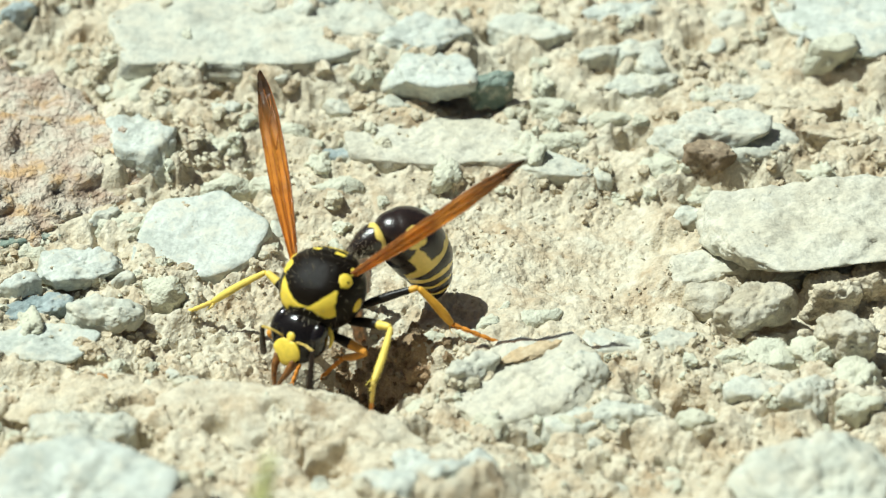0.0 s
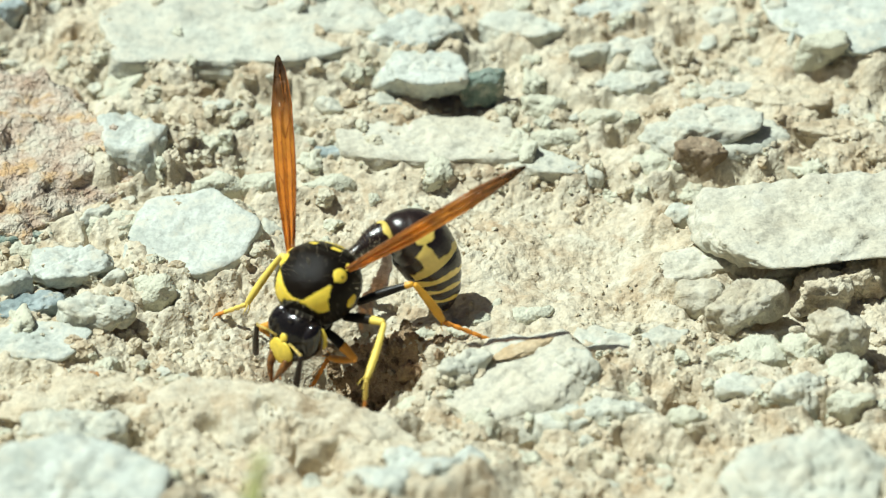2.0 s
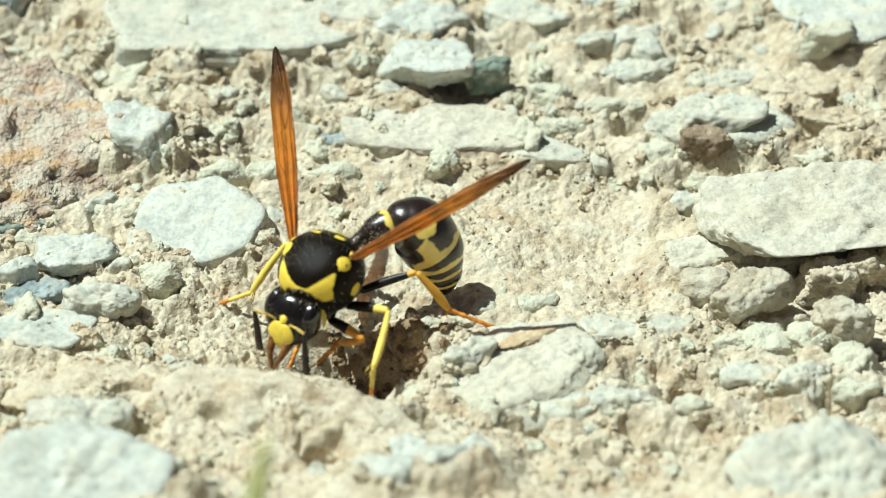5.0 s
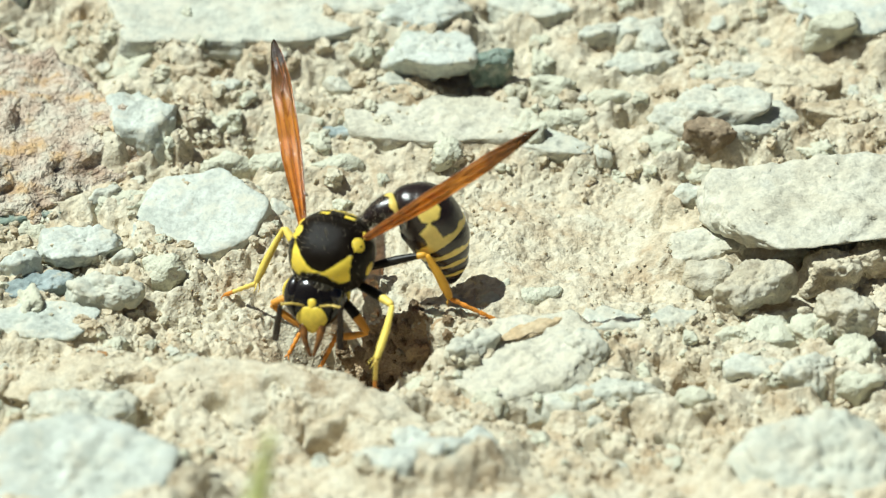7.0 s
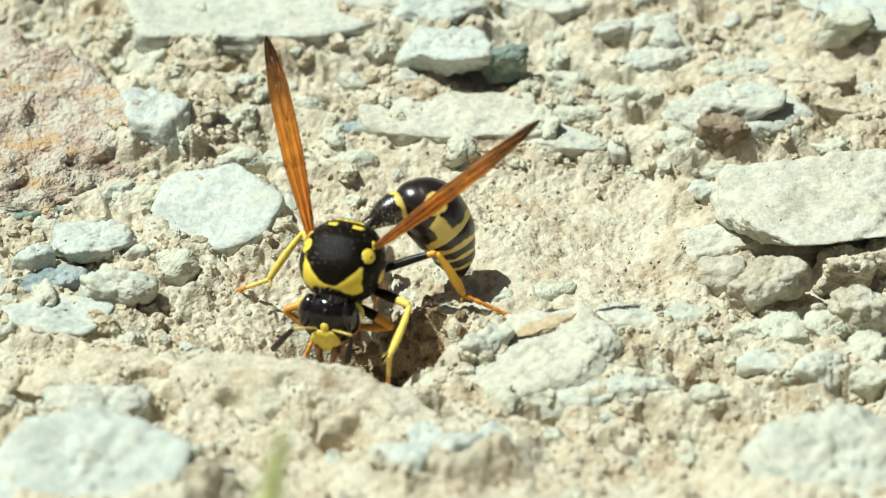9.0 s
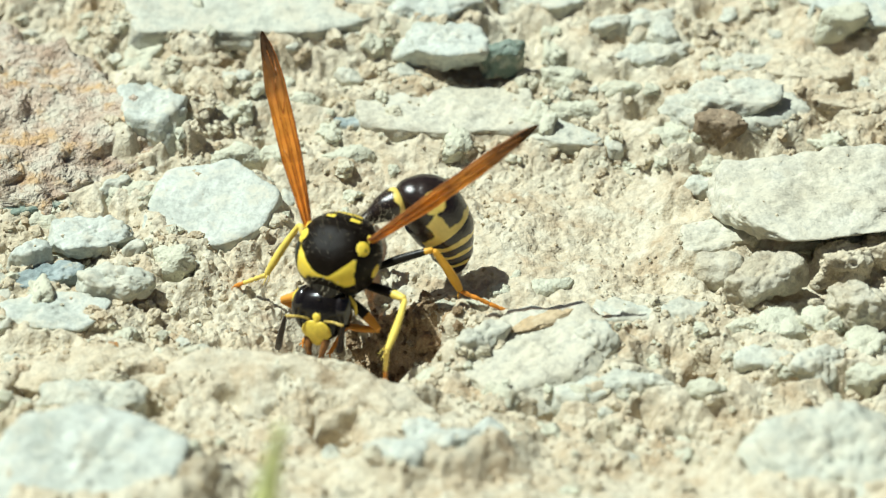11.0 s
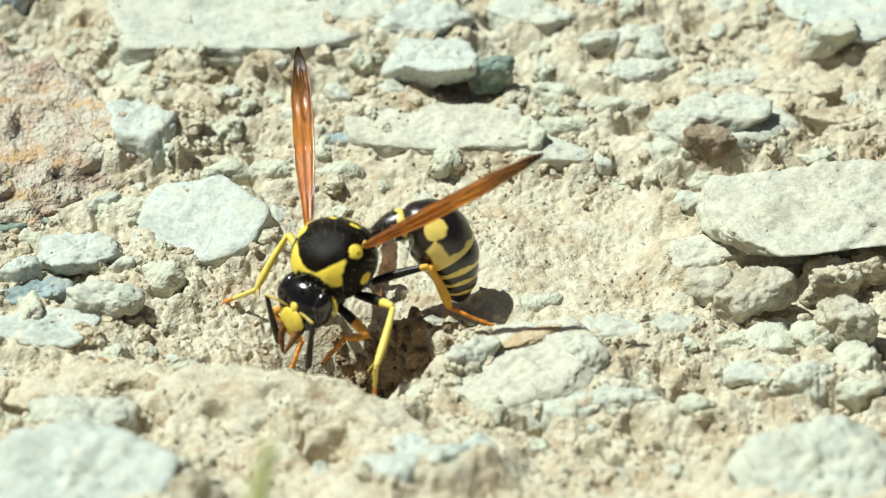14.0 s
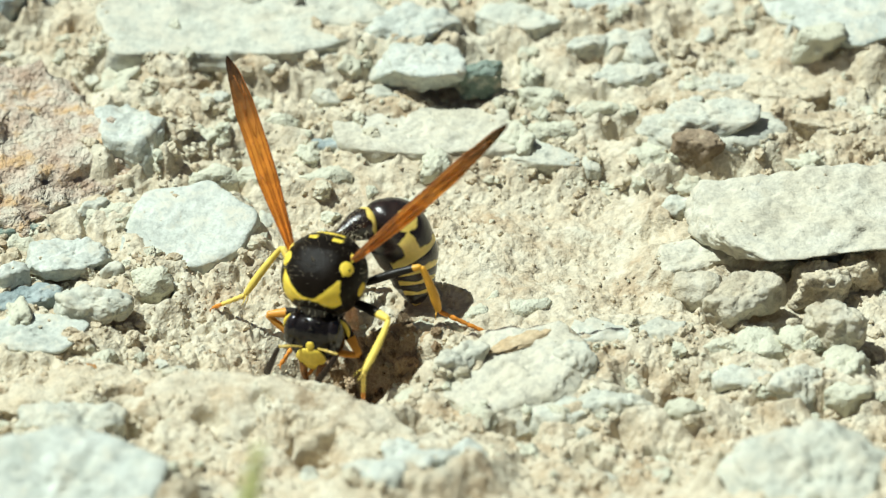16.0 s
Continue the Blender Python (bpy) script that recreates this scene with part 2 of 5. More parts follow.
# ---- ground ----
HOLLOWS = [  # x, y, reach along x, reach along y, height
    (-2.89, -9.81, 3.0, 2.6, -4.2),
    (-5.20, -9.50, 2.3, 1.5, -2.3),
    (-6.56, -8.66, 3.0, 2.2, -2.0),
    (-3.51, -13.89, 1.3, 1.2, -0.9),
    (1.53, -6.17, 1.7, 1.4, -1.1),
    (18.92, -2.61, 4.0, 1.2, -1.4),
    (23.18, -1.16, 3, 1.3, -1.6),
    (-0.43, 10.23, 3.0, 0.9, -1.2),
    (13.88, 5.38, 2.0, 0.8, -0.9),
    (-21.22, -7.57, 3, 0.8, -0.6),
    (-14.59, -4.99, 1.2, 1.2, -1.2),
    (-15.73, -17.76, 0.9, 0.65, -1.7),
    (-20.52, -15.36, 0.75, 0.55, -1.4),
    (-6.36, -19.22, 0.85, 0.65, -1.7),
    (-21.82, -15.18, 0.6, 0.5, -1.2),
    (-10.7, -15.37, 7.5, 2.4, 2.1),
    (-18.22, -13.99, 6.5, 2.6, 1.2),
    (-5.22, -17.56, 4, 2.0, 1.3),
    (-22.28, 9.61, 7, 8, 1.0),
    (15.98, -8.03, 2.4, 0.7, -0.6),
]
# dark gaps between stones and clods: x, y, reach along x, reach along y, depth
GAPS_FAR = [
    (-12.04, 11.70, 0.95, 0.78, -1.2),
    (-18.40, 12.12, 0.57, 0.67, -0.9),
    (-14.76, 8.37, 0.29, 0.93, -0.9),
    (-19.49, 15.69, 0.41, 0.47, -0.9),
    (-23.14, 16.74, 0.57, 0.83, -0.9),
    (-6.88, 8.78, 0.70, 0.41, -0.9),
    (6.20, 10.74, 1.02, 0.88, -1.4),
    (10.57, 12.45, 0.35, 0.67, -0.9),
    (10.61, 8.16, 1.02, 0.72, -1.2),
    (19.49, 7.74, 0.95, 0.62, -1.0),
    (21.44, 9.83, 0.57, 0.52, -0.9),
    (-10.24, 5.47, 0.45, 0.93, -0.9),
    (-11.34, 3.85, 1.43, 0.41, -0.9),
    (-5.02, 7.32, 0.76, 0.41, -0.9),
    (18.50, 16.53, 0.45, 0.52, -0.9),
    (13.95, 16.11, 0.51, 0.41, -0.9),
    (-4.20, 16.95, 0.45, 0.72, -0.9),
    (2.84, 15.90, 0.64, 0.52, -0.9),
]
GAPS_MIDDLE = [
    (-3.00, -9.20, 1.50, 1.10, -1.1),
    (-5.30, -9.60, 1.50, 0.80, -0.9),
    (-15.44, 0.55, 0.45, 0.93, -0.9),
    (-19.41, -6.15, 0.95, 0.52, -0.9),
    (-14.59, -5.07, 0.83, 0.83, -1.3),
    (-21.92, -1.39, 0.80, 0.41, -0.9),
    (-18.25, 0.30, 0.25, 0.93, -0.9),
    (13.50, -2.84, 0.83, 0.83, -1.3),
    (13.98, -5.73, 0.51, 0.47, -0.9),
    (19.19, -8.34, 1.27, 0.67, -1.1),
    (21.44, -9.73, 1.15, 0.72, -1.2),
    (17.49, -10.10, 0.70, 0.47, -0.9),
    (12.81, -13.05, 0.83, 0.93, -1.3),
    (10.51, -14.49, 1.02, 0.57, -0.9),
    (7.86, -11.01, 0.64, 1.14, -1.0),
    (9.85, -16.70, 0.29, 0.67, -0.9),
    (9.16, -20.18, 0.57, 0.52, -0.9),
    (4.16, -16.44, 1.02, 0.41, -0.9),
    (-0.97, -17.14, 0.83, 0.78, -1.2),
    (5.10, -11.47, 0.64, 0.62, -1.0),
]
GAPS_NEAR = [
    (-20.03, -16.42, 1.02, 0.67, -1.1),
    (-15.14, -17.22, 1.02, 0.72, -1.2),
    (-17.27, -14.26, 0.54, 0.47, -0.9),
    (-10.90, -16.32, 0.70, 0.93, -1.1),
    (-10.01, -18.18, 0.64, 0.47, -0.9),
    (-5.88, -19.29, 0.86, 1.14, -1.4),
    (-19.59, -14.10, 0.38, 0.47, -0.9),
    (-21.84, -15.10, 0.45, 1.03, -0.9),
    (-3.51, -17.73, 0.95, 0.41, -0.9),
    (17.71, -13.97, 1.27, 0.36, -0.9),
    (20.27, -14.49, 0.95, 0.41, -0.9),
    (-4.94, -16.49, 0.51, 0.47, -0.9),
    (-2.63, -21.26, 0.51, 0.93, -0.9),
    (1.01, -21.52, 0.45, 0.72, -0.9),
    (12.83, -13.82, 0.85, 0.5, -1.2),
    (9.94, -14.33, 0.5, 0.5, -1.1),
    (9.44, -16.26, 0.35, 0.6, -1),
    (11.50, -18.19, 0.9, 0.5, -0.8),
    (7.52, -18.52, 0.8, 0.5, -0.8),
    (-1.37, -21.75, 0.35, 0.8, -1.1),
    (-15.57, -15.35, 0.8, 0.6, -1.2),
    (-20.77, -14.66, 0.9, 0.6, -1.2),
    (4.74, -15.95, 0.6, 0.4, -0.8),
    (-17.78, -11.78, 0.5, 0.3, -0.9),
    (19.44, -13.97, 0.6, 0.35, -0.9),
]
BANKS = []  # stones against which soil has settled: x, y, half-sizes, turn, height of the soil at their rim


def near(x, y, cx, cy, rx, ry):
    return np.exp(-((x - cx) / rx) ** 2 - ((y - cy) / ry) ** 2)


def ground_height(x, y):
    p = np.stack([x, y, np.zeros_like(x)], 1)
    rise, back = np.maximum(-13.5 - y, 0), np.maximum(y - 4.0, 0)
    z = 0.34 * rise * rise / (rise + 3.0) + 0.2 * back * back / (back + 3.0)
    z += 0.55 * layered(p / 11.0, 3, 5) + 0.22 * layered(p / 2.6, 3, 9)
    smooth = np.clip(near(x, y, 6.5, -3.0, 8.0, 6.5) * 1.2 + 0.5 * near(x, y, -10.0, -16.5, 8.5, 3.2), 0, 0.9)
    smooth = np.clip(smooth + 0.75 * near(x, y, -8.5, -6.5, 6.0, 4.2), 0, 0.9)
    lumps = 0.42 * clods(x, y, 2.5, 3) * np.clip(0.75 + 0.9 * layered(p / 8.0, 2, 31), 0.1, 1.3)
    lumps += 0.22 * clods(x + 5.3, y + 1.7, 1.15, 4) + 0.11 * clods(x + 1.3, y + 7.7, 0.5, 6, 0.3)
    loose = np.clip(0.55 + 1.25 * layered(p / 4.6, 3, 51), 0.1, 1.25)
    lumps = lumps * (0.55 + 0.45 * loose)
    z += (lumps - 0.2) * (1 - smooth) + smooth * (0.12 * clods(x, y, 0.9, 7, 0.5) + 0.12)
    crack = np.clip(1 - abs(layered(p / 2.1, 4, 41, 0.6)) / 0.10, 0, 1) * np.clip(layered(p / 4.0, 2, 42) * 2.2 + 0.2, 0, 1)
    z -= 0.42 * crack * (1 - 0.6 * smooth)
    ridged = 0.5 - abs(layered(p / 0.9, 4, 45, 0.62))
    z += (0.26 * ridged + 0.11 * layered(p / 0.35, 3, 21, 0.65)) * (1 - 0.45 * smooth) * loose + 0.03 * layered(p / 0.35, 2, 23)
    for cx, cy, rx, ry, h in HOLLOWS:
        z += h * near(x, y, cx, cy, rx, ry)
    for cx, cy, l, w, yaw, rim in BANKS:
        m = np.flatnonzero((abs(x - cx) < l + w + 2) & (abs(y - cy) < l + w + 2))
        dx, dy = x[m] - cx, y[m] - cy
        c, s = math.cos(yaw), math.sin(yaw)
        out = np.hypot((dx * c + dy * s) / l, (dy * c - dx * s) / w) - 0.93 + 0.12 * layered(p[m] / 1.1, 2, 79)
        packed = np.exp(-(np.maximum(out, 0) * min(l, w) / 1.0) ** 2) * np.clip(0.88 + 0.6 * layered(p[m] / 1.5, 3, 77), 0.15, 1.0)
        packed *= np.exp(-(np.minimum(out + 0.12, 0) / 0.25) ** 2)
        z[m] += packed * np.maximum(rim - z[m] + 0.12 * layered(p[m] / 0.5, 2, 78), 0)
    bent = p + 0.16 * np.stack([layered(p / 0.7, 2, 81), layered(p / 0.7, 2, 82), np.zeros_like(x)], 1)
    for cx, cy, rx, ry, h in GAPS_FAR + GAPS_MIDDLE + GAPS_NEAR:
        m = np.flatnonzero((abs(x - cx) < rx * 2 + 0.5) & (abs(y - cy) < ry * 2 + 0.5))
        far = ((bent[m, 0] - cx) / rx / 1.15) ** 2 + ((bent[m, 1] - cy) / ry / 1.15) ** 2
        z[m] += h * 1.7 * np.exp(-far ** 1.6)
    edge = np.clip((np.maximum(abs(x), abs(y)) - 60) / 200, 0, 1)
    return z * (1 - edge) - 0.4


def axis_steps(low, high, step):
    inner = np.arange(low, high + step / 2, step)
    out = [step]
    while sum(out) < 30000:
        out.append(out[-1] * 1.32)
    far = np.cumsum(out)
    return np.concatenate([(low - far)[::-1], inner, high + far])


SURFACE = []


def lie(x, y):
    """The height of the finished ground at the points x, y."""
    xs, ys, z = SURFACE[0]
    return z[np.clip(np.searchsorted(ys, y), 0, len(ys) - 1), np.clip(np.searchsorted(xs, x), 0, len(xs) - 1)]


def build_ground():
    xs, ys = axis_steps(-28, 28, 0.078), axis_steps(-27, 28, 0.088)
    gx, gy = np.meshgrid(xs, ys)
    x, y = gx.ravel(), gy.ravel()
    nx, ny = len(xs), len(ys)
    z = ground_height(x, y).reshape(ny, nx)
    # loose soil slides down where it would stand too steep
    dx, dy = 1.9 * np.diff(xs)[None, :], 1.9 * np.diff(ys)[:, None]
    for i in range(12):
        z[:, 1:] = np.maximum(z[:, 1:], z[:, :-1] - dx)
        z[:, :-1] = np.maximum(z[:, :-1], z[:, 1:] - dx)
        z[1:] = np.maximum(z[1:], z[:-1] - dy)
        z[:-1] = np.maximum(z[:-1], z[1:] - dy)
    p = np.stack([x, y, z.ravel() * 1.5], 1)
    z += (0.07 * layered(p / 0.55, 3, 61, 0.65)).reshape(ny, nx) * (abs(gx) < 30) * (abs(gy) < 30)
    SURFACE.append((xs, ys, z.copy()))
    z = z.ravel()
    idx = np.arange(nx * ny).reshape(ny, nx)
    quads = np.stack([idx[:-1, :-1], idx[:-1, 1:], idx[1:, 1:], idx[1:, :-1]], -1).reshape(-1, 4)
    me = bpy.data.meshes.new("ground")
    me.vertices.add(len(x))
    me.vertices.foreach_set("co", (np.stack([x, y, z], 1) * MM).ravel())
    me.loops.add(quads.size)
    me.loops.foreach_set("vertex_index", quads.ravel())
    me.polygons.add(len(quads))
    me.polygons.foreach_set("loop_start", np.arange(0, quads.size, 4))
    me.polygons.foreach_set("use_smooth", np.ones(len(quads), bool))
    me.materials.append(SOIL)
    # the dug hollow's floor is painted a darker brown in place of its shade
    me.materials.append(PIT_SHADE)
    mx, my = x[quads[:, 0]], y[quads[:, 0]]
    reach = np.hypot((mx + 3.4) / 2.9, (my + 9.2) / 2.2) + 0.3 * layered(np.stack([mx, my, 0 * mx], 1) / 0.9, 3, 91)
    me.polygons.foreach_set("material_index", (reach < 1).astype(np.int32))
    me.update()
    me.validate()
    tagged(new("ground", me), "dry crumbly beige soil with a dug hollow", "ground", kind="structure")


# ---- stones ----
ICO, SOLID, RIMS = {}, [], []


def icosphere(level):
    if level not in ICO:
        bm = bmesh.new()
        bmesh.ops.create_icosphere(bm, subdivisions=level, radius=1)
        bm.verts.index_update()
        ICO[level] = (np.array([v.co[:] for v in bm.verts]), [tuple(v.index for v in f.verts) for f in bm.faces])
        bm.free()
    return ICO[level]


def rock_points(level, size, seed, top=0.75, cuts=(), chips=11, rough=0.06, block=0.8, grit=0.06, dents=()):
    """An angular stone: a ball cut by planes, with broken, pitted faces. top: where the flat top lies;
    cuts: extra upright faces as (degrees, distance) or (degrees, distance, slant); dents: hollows in the
    top as (along, across, reach, depth)."""
    rnd = random.Random(seed)
    v, faces = icosphere(level)
    planes = [((0, 0, 1), top), ((0, 0, -1), 0.9)]
    sides = max(5, chips - 4)
    for i in range(0 if cuts else sides):
        a = (i + rnd.uniform(-0.33, 0.33)) * 2 * math.pi / sides
        b = rnd.uniform(-0.25, 0.3)
        planes.append(((math.cos(a) * math.cos(b), math.sin(a) * math.cos(b), math.sin(b)), rnd.uniform(block, 1.0)))
        if rnd.random() < 0.7:
            a, b = a + rnd.uniform(-0.5, 0.5), rnd.uniform(0.5, 1.0)
            planes.append(((math.cos(a) * math.cos(b), math.sin(a) * math.cos(b), math.sin(b)), rnd.uniform(0.78, 1.02)))
    for a, d, *lean in cuts:
        planes.append((Vector((math.cos(radians(a)), math.sin(radians(a)), *(lean or (0.05,)))).normalized(), d))
    inv = np.full(len(v), 0.0)
    for nrm, d in planes:
        inv += np.maximum(v @ np.array(nrm) / d, 0.0) ** 18
    inv = (inv + 0.63 ** 18) ** (14 / 18)
    p = v / (inv ** (1 / 14))[:, None] * np.array(size)
    mean = (size[0] * size[1] * size[2]) ** (1 / 3)
    bulk = layered(p / (mean * 0.9) + seed * 3.7, 4, seed, 0.55)
    fine = layered(p / (0.55 if grit < 0.1 else 0.9) + seed * 1.3, 3, seed + 50, 0.55)
    lump = layered(p / (mean * 0.35) + seed * 2.1, 3, seed + 90, 0.6)
    pits = np.minimum(layered(p / 0.42 + seed * 5.1, 3, seed + 70, 0.6) + 0.25, 0) * grit * 1.6
    worn = np.minimum(0.22 - abs(layered(p / (mean * 0.55) + seed * 4.3, 4, seed + 30, 0.6)), 0.2) * rough * mean * 0.8
    p = p + v * (worn + pits + bulk * rough * mean + lump * rough * mean * 0.5 + np.minimum(fine, 0.25) * grit)[:, None]
    for a, b, reach, depth in dents:
        off = ((p[:, 0] - a) ** 2 + ((p[:, 1] - b) * 0.8) ** 2) / reach ** 2
        p[:, 2] -= depth * np.exp(-off ** 2) * (v[:, 2] > 0)
    return p, faces


def stone(name, label, material, x, y, z, l, w, h, yaw=0, tilt=0, lean=0, seed=1, group="stones", level=5, bank=True, **shape):
    """A stone of half-sizes l, w, h whose middle lies at x, y, z."""
    p, faces = rock_points(level, (l, w, h), seed, **shape)
    if bank:
        BANKS.append((x, y, l, w, radians(yaw), z + h * shape.get("top", 0.75) * 0.72 + 0.4))
    if "clod" not in name and l > 0.9:
        RIMS.append((x, y, l, w, radians(yaw), z))
    ob = new(name, mesh_of(name, p, faces, material))
    SOLID.append(ob)
    ob.matrix_basis = spot_pose(x, y, z, tilt, lean, yaw)
    return tagged(ob, label, "stone" if "clod" not in name else "clod", group)


BROWN_CHIP = mineral("wood_chip", (0.42, 0.30, 0.16), (0.53, 0.41, 0.25), (0.58, 0.48, 0.32), dusty=0.15)
ORANGE_STONE = mineral("amber_stone", (0.34, 0.16, 0.05), (0.48, 0.26, 0.10), (0.56, 0.36, 0.18), dusty=0.2)
stone("rock", "large rust-stained pinkish rock with a rough weathered face", RUST, -28.9, 6.6, 0.3, 12.6, 9.6, 2.5, tilt=3, lean=0, seed=11, level=6, top=0.8, rough=0.14, grit=0.3, bank=False, cuts=((12, 0.97, 0.12), (52, 0.80, 0.1), (-80, 0.86, 0.35), (-45, 0.97, 0.3), (180, 1.0)))
stone("flat_stone", "wide pale grey stone slab lying flat in soil", PALE, -10.72, 15.95, 2.75, 8.4, 4.3, 0.9, yaw=4, seed=12, top=0.55, rough=0.09, cuts=((8, 0.95), (75, 0.85), (130, 0.95), (185, 0.9), (262, 0.85), (310, 0.95)), level=5)
stone("stone", "pale angular stone overhanging a dark gap", WHITE, -0.55, 11.84, 2.69, 2.77, 1.67, 1.24, yaw=-6, seed=17, top=0.6, rough=0.105, cuts=((10, 0.85, 0.1), (70, 0.9), (140, 0.85), (190, 0.8, 0.3), (250, 0.85, -0.3), (300, 0.9, -0.35)), level=5, bank=False)
stone("flat_stone", "long flat cream stone slab embedded in soil", CREAM, -0.43, 7.87, 1.05, 5.4, 2.6, 0.75, yaw=-3, seed=14, top=0.5, rough=0.074, cuts=((5, 0.92), (92, 0.85), (150, 0.98), (185, 0.9), (255, 0.9), (285, 0.85)), level=5)
stone("flat_stone", "short cream stone slab beside a longer one", PALE, 5.51, 6.16, 0.8, 2.32, 1.2, 0.75, yaw=-14, seed=15, top=0.5, rough=0.063, level=5)
stone("stone", "white angular stone with a bluish broken facet", WHITE, -16.15, 6.7, 1.35, 2.3, 2.9, 2.15, yaw=0, seed=116, top=0.75, rough=0.105, cuts=((-15, 0.8, 0.1), (55, 0.75, 0.5), (125, 0.85, 0.2), (200, 0.85, 0.1), (262, 0.8, 0.25), (318, 0.85, 0.45)), level=5)
stone("flat_stone", "smooth white flat stone half sunk in soil", WHITE, -13.04, -0.02, 0.72, 3.8, 3.7, 0.81, yaw=-18, seed=13, top=0.5, rough=0.05, cuts=((0, 0.95), (60, 0.9), (120, 0.85), (185, 0.8), (270, 0.85), (320, 0.9)), level=5, tilt=6)
stone("flat_stone", "large flat pale slab with a dark undercut edge", CREAM, 20.2, -0.45, 1.9, 6.4, 3.35, 1.1, yaw=7, seed=18, top=0.7, rough=0.085, cuts=((183, 0.93, 0.1), (90, 0.9), (0, 0.97), (-84, 0.86, -0.45), (-150, 0.97, -0.1)), level=6, bank=False, tilt=3)
stone("flat_stone", "low sloping pale slab end against a larger slab", CREAM, 13.85, -2.14, 0.32, 2.55, 1.55, 0.75, yaw=15, seed=19, top=0.6, rough=0.084, level=5)
stone("stone", "oval tan stone with a worn shaded underside", TAN, 16.21, -6.92, 1.46, 2.3, 1.29, 1.05, yaw=30, seed=20, top=0.7, rough=0.13, level=5, bank=False)
stone("stone", "rounded pale grey stone with pitted sides", TAN, 20.68, -8.78, 1.32, 1.77, 1.42, 1.18, yaw=-10, seed=21, top=0.75, rough=0.15, level=5, bank=False)
stone("stone", "soil-covered stone with a dark brown broken face", PALE, 15.11, 7.66, 1.35, 4.35, 1.96, 1.12, yaw=-4, seed=22, top=0.6, rough=0.126, level=5)
stone("stone", "pale stone with a dark undercut side", PALE, 14.84, 7.46, 1.85, 2.85, 1.28, 1.49, yaw=0, seed=23, top=0.75, rough=0.105, cuts=((-40, 0.62, -0.75), (-5, 0.8, -0.3), (80, 0.9), (150, 0.85), (200, 0.85, 0.4), (260, 0.9, 0.2)), level=5, bank=False)
stone("flat_stone", "bright white flat stone at the far edge", WHITE, 22.94, 16.41, 3.0, 4.8, 3.2, 0.99, yaw=-18, seed=24, top=0.5, rough=0.063, level=5)
stone("soil_clod", "brown lumpy clod with a dark underside", CLOD, 21.2, 13.32, 3.02, 1.5, 0.67, 1.24, yaw=12, seed=25, top=0.8, rough=0.1, cuts=((-50, 0.7, -0.7), (0, 0.85, -0.2), (80, 0.9), (150, 0.85), (210, 0.85, 0.3), (260, 0.9, -0.3)), level=4, bank=False, group="soil clods")
stone("stone", "small grey-white stone among clods", WHITE, -22.03, -4.82, 1.16, 1.27, 0.71, 0.99, yaw=25, seed=26, top=0.75, rough=0.126, level=4, bank=False)
stone("stone", "flat bluish white stone over a dark gap", WHITE, -19.07, -3.21, 1.25, 2.25, 1.42, 0.75, yaw=12, seed=27, top=0.6, rough=0.126, level=5, bank=False)
stone("slate_chip", "thin dark blue-grey slate chip", SLATE, -21.21, -6.04, 0.75, 2.25, 1.01, 0.75, yaw=24, seed=28, top=0.5, rough=0.126, level=5)
stone("stone", "rounded cream stone in the soil", PALE, -17.62, -6.87, 1.1, 2.17, 0.98, 0.93, yaw=-6, seed=29, top=0.75, rough=0.126, level=5, bank=False)
stone("stone", "small upright cream stone", PALE, -16.59, -4.03, 0.5, 0.93, 0.54, 1.18, yaw=30, seed=30, top=0.8, rough=0.126, level=4)
stone("stone", "cream stone with a soil skirt", CLOD, -14.7, -4.66, 0.59, 1.2, 1.04, 1.12, yaw=-30, seed=31, top=0.7, rough=0.126, level=4)
stone("flat_stone", "flat white stone in the soil", WHITE, -20.65, -8.71, 0.55, 3, 1.7, 0.75, yaw=4, seed=32, top=0.5, rough=0.063, level=5)
stone("stone", "grey stone beside the dug hollow", PALE, 1.47, -11.48, 0.65, 1.65, 1.15, 1.36, yaw=40, seed=33, top=0.75, rough=0.126, level=5)
stone("flat_stone", "large pale sloping slab beside the hollow", CREAM, 4.35, -12.12, 0.75, 4.35, 3.24, 0.87, yaw=32, seed=34, top=0.55, rough=0.07, lean=-6, cuts=((5, 0.9), (60, 0.85), (120, 0.85), (185, 0.95), (250, 0.85, 0.3), (310, 0.85, 0.3)), level=5)
stone("stone", "blocky pale stone with brown broken corner", PALE, 7.09, -11.57, 0.58, 1.35, 1.27, 1.36, yaw=15, seed=35, top=0.8, rough=0.126, level=5)
stone("stone", "smooth pale low stone in fine soil", PALE, 8.92, -8.58, 0.31, 1.8, 1.19, 0.75, yaw=-8, seed=36, top=0.6, rough=0.126, level=4)
stone("stone", "smooth pale low stone in fine soil", PALE, 11.83, -8.62, 0.42, 1.35, 0.99, 0.75, yaw=10, seed=37, top=0.65, rough=0.126, level=4)
stone("stone", "white stone among brown clods", PALE, 9.38, -14.62, 0.63, 1.95, 0.92, 0.99, yaw=-5, seed=38, top=0.7, rough=0.126, level=5)
stone("stone", "bluish grey stone in the soil", PALE, 18.62, -12.95, 0.59, 1.68, 1.16, 1.12, yaw=20, seed=39, top=0.7, rough=0.126, level=5)
stone("flat_stone", "wide pale bluish slab near the edge", PALE, 18.6, -23.9, 3.75, 4.3, 3.2, 1.12, tilt=24, yaw=-9, seed=40, top=0.5, rough=0.14, level=5)
stone("flat_stone", "pale flat stone slab in loose soil", WHITE, -18.0, -26.3, 5.5, 5.7, 3.4, 1.36, tilt=20, yaw=-6, seed=41, top=0.5, rough=0.1, level=5)
